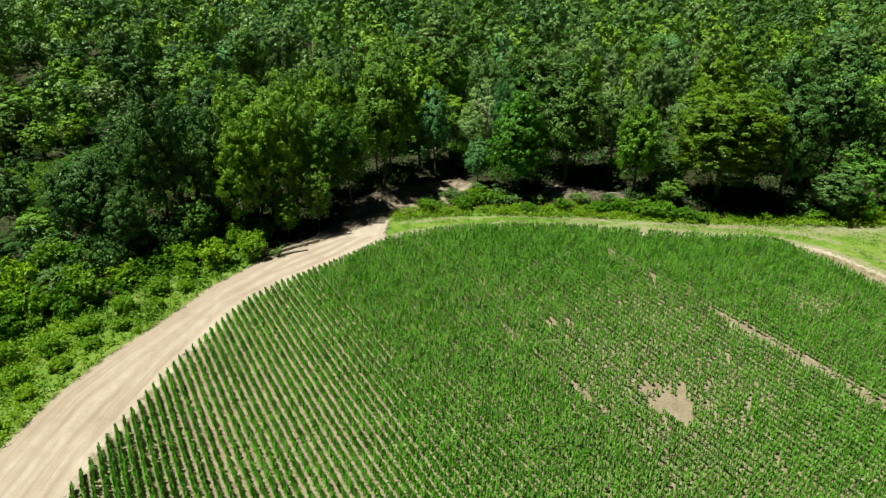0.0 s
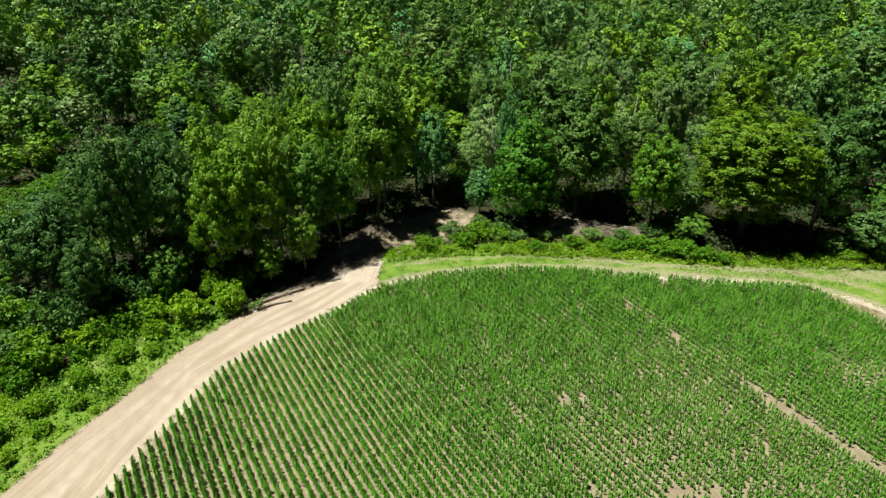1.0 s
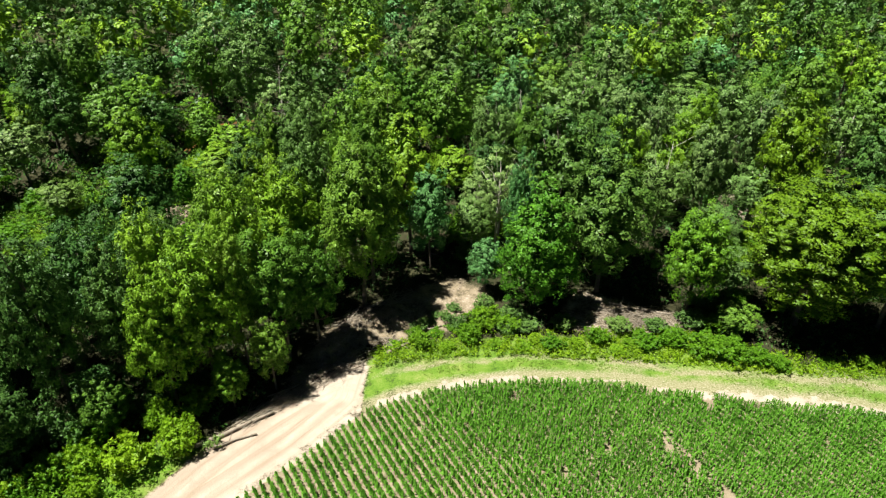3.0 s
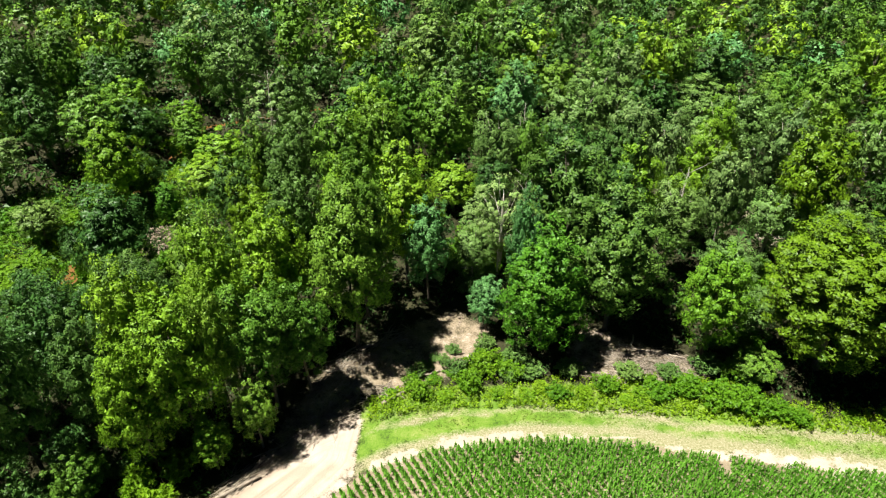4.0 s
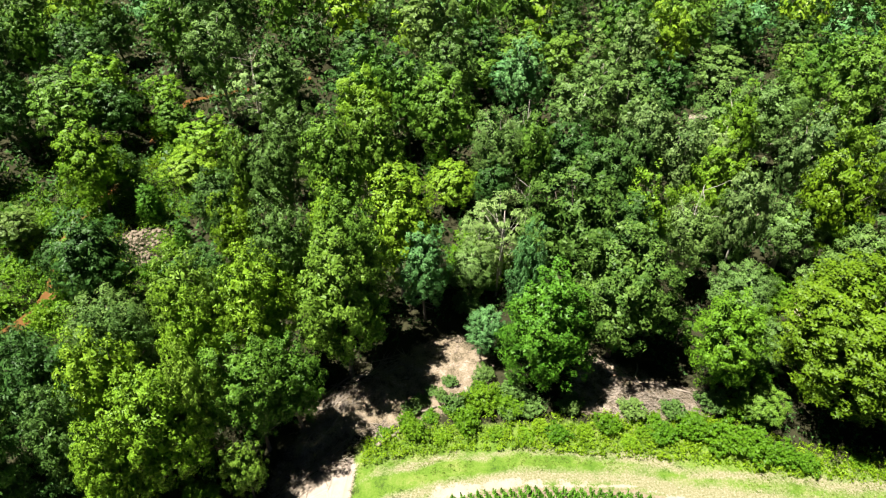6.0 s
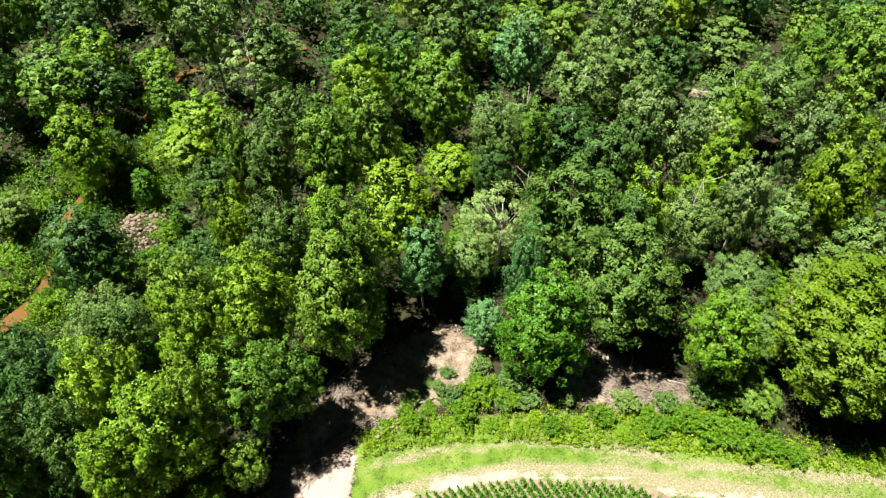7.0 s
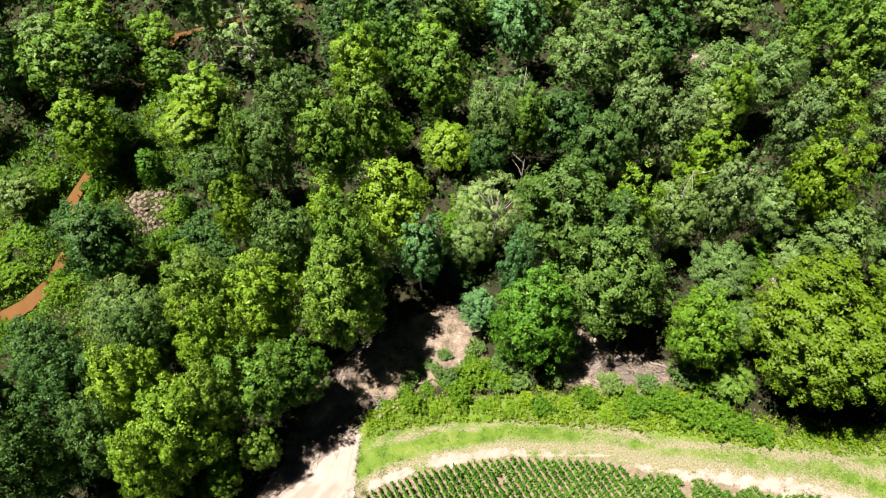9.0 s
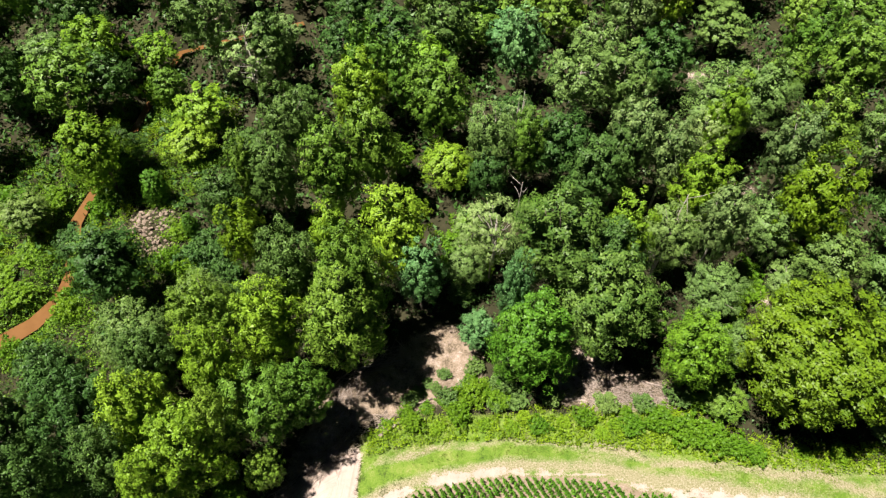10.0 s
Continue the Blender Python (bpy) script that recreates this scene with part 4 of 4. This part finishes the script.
SHADE_SHRUBS = [(-36, 79, 5, 2.4), (-39.5, 79, 5, 2.6), (-33, 82.5, 4.5, 2.2), (-29.5, 83.5, 4, 2), (-42.5, 76, 5.5, 2.8), (-46, 74.5, 5.5, 2.8), (-36.5, 85, 4, 2.2), (-26, 85.5, 3.5, 1.8), (-40.5, 72.5, 5, 2.4), (-22.5, 86, 3, 1.6), (-44, 70.5, 5, 2.6), (-50, 74, 6, 3), (-29.4, 109.2, 3, 2.4), (-27, 110.8, 2.5, 2), (4, 111, 2.5, 2), (33.6, 99.4, 3, 2.2), (-31.8, 118.6, 3.5, 2.6), (-30, 115.8, 4, 2.6), (-28, 114.2, 3, 2.2), (-33.6, 116.4, 3, 2.2)]
GAP_SHRUBS = [(5.2, 122, 2.6, 2.4), (3.2, 119.4, 2.2, 2.2), (6.4, 119.2, 2.4, 2.2), (6.8, 115.2, 2.2, 2.2), (2.6, 115.6, 2.6, 2.2), (8.6, 118.4, 2.4, 2.0), (42.6, 111.8, 2.4, 2.2), (40, 108.6, 2.2, 2.0), (43.4, 114.4, 2.4, 2.2)]
LOW_SHRUBS = [(-40.2, 44.4, 1.5, 1.2), (-42.6, 47, 1.8, 1.3), (-39.6, 49.4, 1.2, 1.0), (-41.8, 51.6, 1.7, 1.3), (-38.6, 53.8, 1.4, 1.1), (-41, 56.6, 2.0, 1.4), (-37.2, 57.6, 1.2, 1.0), (-39, 60.2, 1.9, 1.3), (-35.6, 61.2, 1.3, 1.0), (-36.6, 64.4, 2.0, 1.3), (-33.4, 65.4, 1.3, 1.0), (-34.2, 68.4, 2.1, 1.3), (-31.4, 69.4, 1.4, 1.0), (-32.2, 72.4, 2.2, 1.4), (-44.4, 50, 2.0, 1.6), (-44.6, 54.8, 2.2, 1.5)]
for kind, rows in (("mid", EDGE_SHRUBS), ("dark", SHADE_SHRUBS), ("mid", GAP_SHRUBS), ("lime", LOW_SHRUBS), ("lime", BRIGHT_SHRUBS), ("olive", DULL_SHRUBS), ("mid", CREEK_SHRUBS), ("mid", VERGE_SHRUBS), ("mid", CLEARING_SHRUBS)):
    for row in rows:
        plant_shrub(kind, *row)


def scatter(r, poly, count, low=0.0):
    a, b = poly.min(0), poly.max(0)
    a, b = np.maximum(a, (-70, 32)), np.minimum(b, (80, 110))
    p = r.uniform(a, b, (count, 2))
    return p[inside(poly, p[:, 0], p[:, 1]) > low]


WEED_BAND = np.array([(-8.0, 89.2), (-4, 90.4), (2.5, 91.3), (9, 91.5), (15.4, 90.9), (21.8, 90.4), (28, 89.7), (36.7, 88.4), (46.5, 87.6), (66, 87), (66, 91), (46, 91), (38, 92.5), (32, 95.4), (20, 95.8), (8, 95.6), (-2, 95), (-7.4, 92.4)], float)


def creek_side(r):
    p = r.uniform((-76, 92), (-28, 150), (26000, 2))
    x, y = p[:, 0], p[:, 1]
    return p[(np.maximum.reduce([inside(CREEK_OPENING, x, y), inside(RUBBLE_OPENING, x, y), 17 - off_line(CREEK, x, y)]) > 0) & (off_line(CREEK, x, y) > 1.25) & (np.hypot(x + 41, y - 121.5) > 1.6)]


def make_weeds():
    """Broad-leaved weeds along the wood's edge and on the road's verge."""
    r = np.random.default_rng(8)
    p = np.concatenate([scatter(r, WEED_BAND, 5600), scatter(r, VERGE, 9000, 0.3), creek_side(r)])
    p = p[(r.random(len(p)) < (p[:, 0] < -40) * (p[:, 1] > 92) * (off_line(CREEK, p[:, 0], p[:, 1]) < 5)) | (r.random(len(p)) < 0.35 + 0.75 * (rolling(p[:, 0] * 2.2, p[:, 1] * 2.2) + 0.35))]
    h = np.clip(0.3 + np.where(p[:, 0] < -20, 0.75, 0.45) * rolling(p[:, 0] * 1.4 + 5, p[:, 1] * 1.4) + r.uniform(0, 0.45, len(p)) + 0.12 * np.clip(-inside(ROAD, p[:, 0], p[:, 1]) - 2.5, 0, 5) * (p[:, 0] < -20), 0.15, np.where(p[:, 0] > -20, 0.75, 1.6))
    c = np.c_[p, height_at(p[:, 0], p[:, 1]) + h * 0.5]
    bright = (p[:, 0] > -20) | (rolling(p[:, 0] * 3 + 1, p[:, 1] * 3) > 0.6)
    for pick, leaf, label in ((bright, WEED_LEAF, "lush bright green broad-leaved weeds along the wood's edge"), (~bright, LEAF["lime"], "tall mid-green weeds and creepers on the verge and creek banks")):
        tagged(new("weeds", mesh_of("weeds", *leaves(r, c[pick], 0.2 + 0.32 * h[pick], 12, 0.22, 1.0), leaf)), label, "weeds", "", "stuff")


def make_grass():
    """Tufts of thin, half-dry grass."""
    r = np.random.default_rng(9)
    p = np.concatenate([scatter(r, TURF, 120000), scatter(r, VERGE, 12000, 0.1)])
    thick = rolling(p[:, 0] * 1.2, p[:, 1] * 2.2)
    thick = thick + 0.9 * np.exp(-((-inside(FIELD, p[:, 0], p[:, 1]) - 1.2) / 1.0) ** 2) * (p[:, 0] > -8)
    p = p[r.random(len(p)) < np.clip(0.7 - 1.3 * thick, 0.0, 1)]
    n = len(p)
    base = np.c_[p, height_at(p[:, 0], p[:, 1]) - 0.02]
    verts, faces = [], []
    for k in range(3):
        a = r.uniform(0, 6.28, n)
        side = np.stack([np.cos(a), np.sin(a), 0 * a], 1) * 0.045
        lean = np.c_[r.normal(size=(n, 2)) * 0.12, r.uniform(0.06, 0.2, n)]
        verts.append(np.stack([base - side, base + side, base + lean], 1).reshape(-1, 3))
        faces.append(k * 3 * n + np.arange(3 * n).reshape(-1, 3))
    tagged(new("grass", mesh_of("grass", np.concatenate(verts), np.concatenate(faces), GRASS_LEAF)), "short yellow-green grass with sandy gaps", "grass", "", "stuff")


def make_undergrowth():
    """Low dark green growth on the forest floor near the open land."""
    r = np.random.default_rng(18)
    p = np.concatenate([r.uniform((-80, 56), (76, 118), (9000, 2)), r.uniform((-110, 118), (110, 205), (12000, 2))])
    x, y = p[:, 0], p[:, 1]
    shut = -np.maximum.reduce([inside(q, x, y) for q in (FIELD, ROAD, CLEARING, TURF, VERGE, SIDE_CLEARING)])
    p = p[(shut > 1.0) & (off_line(CREEK, x, y) > 1.9) & (np.hypot(x + 41, y - 121.5) > 4.4) & (bare_at(x, y) < 0)]
    h = r.uniform(0.3, 1.2, len(p)) * np.where(p[:, 1] > 118, 1.5, 1.0)
    c = np.c_[p, height_at(p[:, 0], p[:, 1]) + h * 0.45]
    close = p[:, 1] < 118
    pieces = [leaves(r, c[close], 0.35 + 0.4 * h[close], 11, 0.32, 1.0), leaves(r, c[~close], 0.5 + 0.6 * h[~close], 6, 0.75, 1.0)]
    tagged(new("undergrowth", mesh_of("undergrowth", *join(pieces), LEAF["dark"])), "low green undergrowth on the shaded forest floor", "undergrowth", "", "stuff")


make_weeds()
make_undergrowth()
make_grass()

# ---------------------------------------------------------------- felled wood
def make_log(a, b, r0, r1, seed, stubs=2):
    r = np.random.default_rng(seed)
    a, b = Vector((*a, 0)), Vector((*b, 0))
    a.z, b.z = (float(height_at(np.array(p.x), np.array(p.y))) for p in (a, b))
    root = tagged(new("log"), "grey weathered felled trunk lying on the dirt", "log", "felled logs")
    root.location = a
    span = b - a
    pts = [span * f + Vector((r.normal() * 0.08, r.normal() * 0.08, r0 * 0.85 + r.normal() * 0.03)) for f in np.linspace(0, 1, 7)]
    part("stem", mesh_of("stem", *tube(pts, np.linspace(r0, r1, 7), 9), DEAD_WOOD, True), root)
    for k in range(stubs):
        p = pts[2 + k % 4]
        tip = p + Vector((r.normal() * 0.5, r.normal() * 0.5, 0.35 + 0.4 * r.random()))
        part("branch", mesh_of("branch", *tube([p, (p + tip) / 2 + Vector((0.05, 0, 0.05)), tip], [r1 * 0.5, r1 * 0.35, r1 * 0.15], 5), DEAD_WOOD, True), root)


for k, (a, b, r0, r1) in enumerate([((-24.0, 78.2), (-17.2, 82.6), 0.26, 0.14), ((-22.2, 77.9), (-18.4, 79.8), 0.18, 0.10), ((-20.4, 81.6), (-18.6, 83.6), 0.12, 0.08), ((-6.1, 91.7), (-3.8, 93.6), 0.24, 0.18), ((-6.8, 92.6), (-4.6, 94.2), 0.14, 0.1), ((19.0, 101.8), (23.8, 98.6), 0.22, 0.14), ((24.4, 99.4), (28.4, 97.9), 0.16, 0.1), ((22.6, 99.6), (23.6, 102.2), 0.14, 0.08), ((-9.4, 100.4), (-3.8, 101.6), 0.16, 0.08), ((-12.4, 98.0), (-9.2, 101.2), 0.15, 0.08), ((-3.4, 95.6), (0.2, 96.4), 0.15, 0.1)]):
    make_log(a, b, r0, r1, 400 + k, 3 if k in (0, 5, 8) else 1)


def make_brush():
    """Broken sticks and tops pushed together along the edge of the clearing."""
    r = np.random.default_rng(14)
    pieces = []
    for (ax, ay), (bx, by), n, w, stray, longest in (((-21, 80.6), (-10, 91.3), 170, 0.7, 0.16, 5.5), ((-20, 81.5), (-9.5, 90.5), 210, 0.9, 0.6, 2.8), ((-12, 96), (-4, 103), 150, 1.8, 0.6, 3.0), ((18, 98), (31, 96.5), 240, 1.3, 0.6, 3.2), ((19.2, 95.2), (25, 96.8), 190, 0.9, 0.9, 1.8), ((-13.5, 93), (-9, 97.5), 110, 1.3, 0.6, 2.8), ((-9, 92.5), (-5, 94.5), 60, 0.9, 0.8, 1.8)):
        along = math.atan2(by - ay, bx - ax)
        for _ in range(n):
            f = r.random()
            x, y = ax + (bx - ax) * f + r.normal() * w * 0.6, ay + (by - ay) * f + r.normal() * w * 0.6
            turn, length = along + r.normal() * stray, r.uniform(0.7, longest)
            d = np.array([math.cos(turn), math.sin(turn), r.uniform(-0.05, 0.22)]) * length / 2
            mid = np.array([x, y, float(height_at(np.array(x), np.array(y))) + 0.08 + 0.25 * r.random() ** 2])
            rad = r.uniform(0.018, 0.055)
            pieces.append(tube([mid - d, mid + r.normal(size=3) * 0.06, mid + d], [rad, rad * 0.8, rad * 0.3], 4))
    tagged(new("brushwood", mesh_of("brushwood", *join(pieces), DEAD_WOOD)), "tangle of dry grey broken branches along the clearing", "brushwood", "", "stuff")


make_brush()


def make_clods():
    """Turned-up clods and stones on the scraped clearing."""
    r = np.random.default_rng(21)
    pieces = []
    for poly, n in ((CLEARING, 900), (SIDE_CLEARING, 220)):
        for x, y in scatter(r, poly, n, 0.2):
            s = 0.05 + 0.24 * r.random() ** 2.2
            z = float(height_at(np.array(x), np.array(y)))
            pieces.append((BALL[0] * r.uniform(0.7, 1.2, (len(BALL[0]), 1)) * np.array([s, s * r.uniform(0.6, 1), s * 0.6]) + np.array([x, y, z]), BALL[1]))
    tagged(new("clods", mesh_of("clods", *join(pieces), STONE)), "scattered earth clods and stones on the scraped clearing", "clods", "", "stuff")


make_clods()


def make_fallen_top():
    """The leafy top of a felled sapling, lying on the road beside the logs."""
    r = np.random.default_rng(15)
    root = tagged(new("fallen_branch"), "leafy felled branch lying on the road by the logs", "branch")
    z = float(height_at(np.array(-22.4), np.array(78.4)))
    root.location = (-22.4, 78.4, z)
    pts = [np.array([r.uniform(-0.9, 0.9), r.uniform(-1.1, 0.6), r.uniform(0.3, 1.1)]) for _ in range(14)]
    part("stem", mesh_of("stem", *join([tube([np.array([0.3, 0.6, 0.15]), p * 0.6, p], [0.05, 0.03, 0.01], 5) for p in pts[:8]]), DEAD_WOOD, True), root)
    part("foliage", mesh_of("foliage", *leaves(r, np.array(pts), np.full(14, 0.36), 30, 0.18), LEAF["olive"]), root)


make_fallen_top()


def make_snag(x, y, h, lean_x, lean_y, seed, fork=6):
    """A bare standing trunk with a few pale limbs."""
    r = np.random.default_rng(seed)
    root = tagged(new("bare_tree"), "bare pale grey trunk with a few leafless limbs", "tree", "bare trees")
    root.location = (x, y, float(height_at(np.array(x), np.array(y))))
    top = np.array([lean_x, lean_y, h])
    pts = [top * f + np.append(r.normal(size=2) * 0.15 * (0 < f < 1), 0) for f in (-0.01, 0.35, 0.7, 1.0)]
    part("trunk", mesh_of("trunk", *tube(pts, [0.17, 0.14, 0.09, 0.02], 7), PALE_BARK, True), root)
    for _ in range(fork):
        f = r.uniform(0.45, 0.95)
        p = top * f
        tip = p + np.array([r.normal() * 1.6, r.normal() * 1.6, r.uniform(0.8, 2.6)])
        part("limb", mesh_of("limb", *tube([p, (p + tip) / 2 + r.normal(size=3) * 0.15, tip], [0.045, 0.032, 0.01], 5), PALE_BARK, True), root)


for k, row in enumerate([(7.7, 113.2, 14, 0.3, 0.2), (12.2, 133.4, 17, 0.3, 0), (-29.4, 149, 16.5, 1, -0.5), (46.5, 116.5, 15, 2.5, 1.5), (45.2, 119, 13, 3.0, 0.5), (31, 116.2, 15.5, 0.5, 0.4), (11.5, 121.5, 12, 0.4, 0)]):
    make_snag(*row, 500 + k, 9 if k in (2, 5) else 5)


def make_rubble():
    """A heap of pale broken stones and clods in the wood."""
    r = np.random.default_rng(16)
    pieces = []
    for _ in range(330):
        a, d = r.uniform(0, 6.28), 4.6 * math.sqrt(r.random())
        x, y = -41 + d * math.cos(a), 121.5 + d * math.sin(a)
        z = float(height_at(np.array(x), np.array(y)))
        s = r.uniform(0.12, 0.42) * np.array([1, r.uniform(0.6, 1), r.uniform(0.5, 0.8)])
        pieces.append((BALL[0] * r.uniform(0.75, 1.15, (len(BALL[0]), 1)) * s + np.array([x, y, z]), BALL[1]))
    tagged(new("rubble", mesh_of("rubble", *join(pieces), STONE)), "heap of pale broken stones and clods in a gap", "rubble", "", "stuff")


make_rubble()
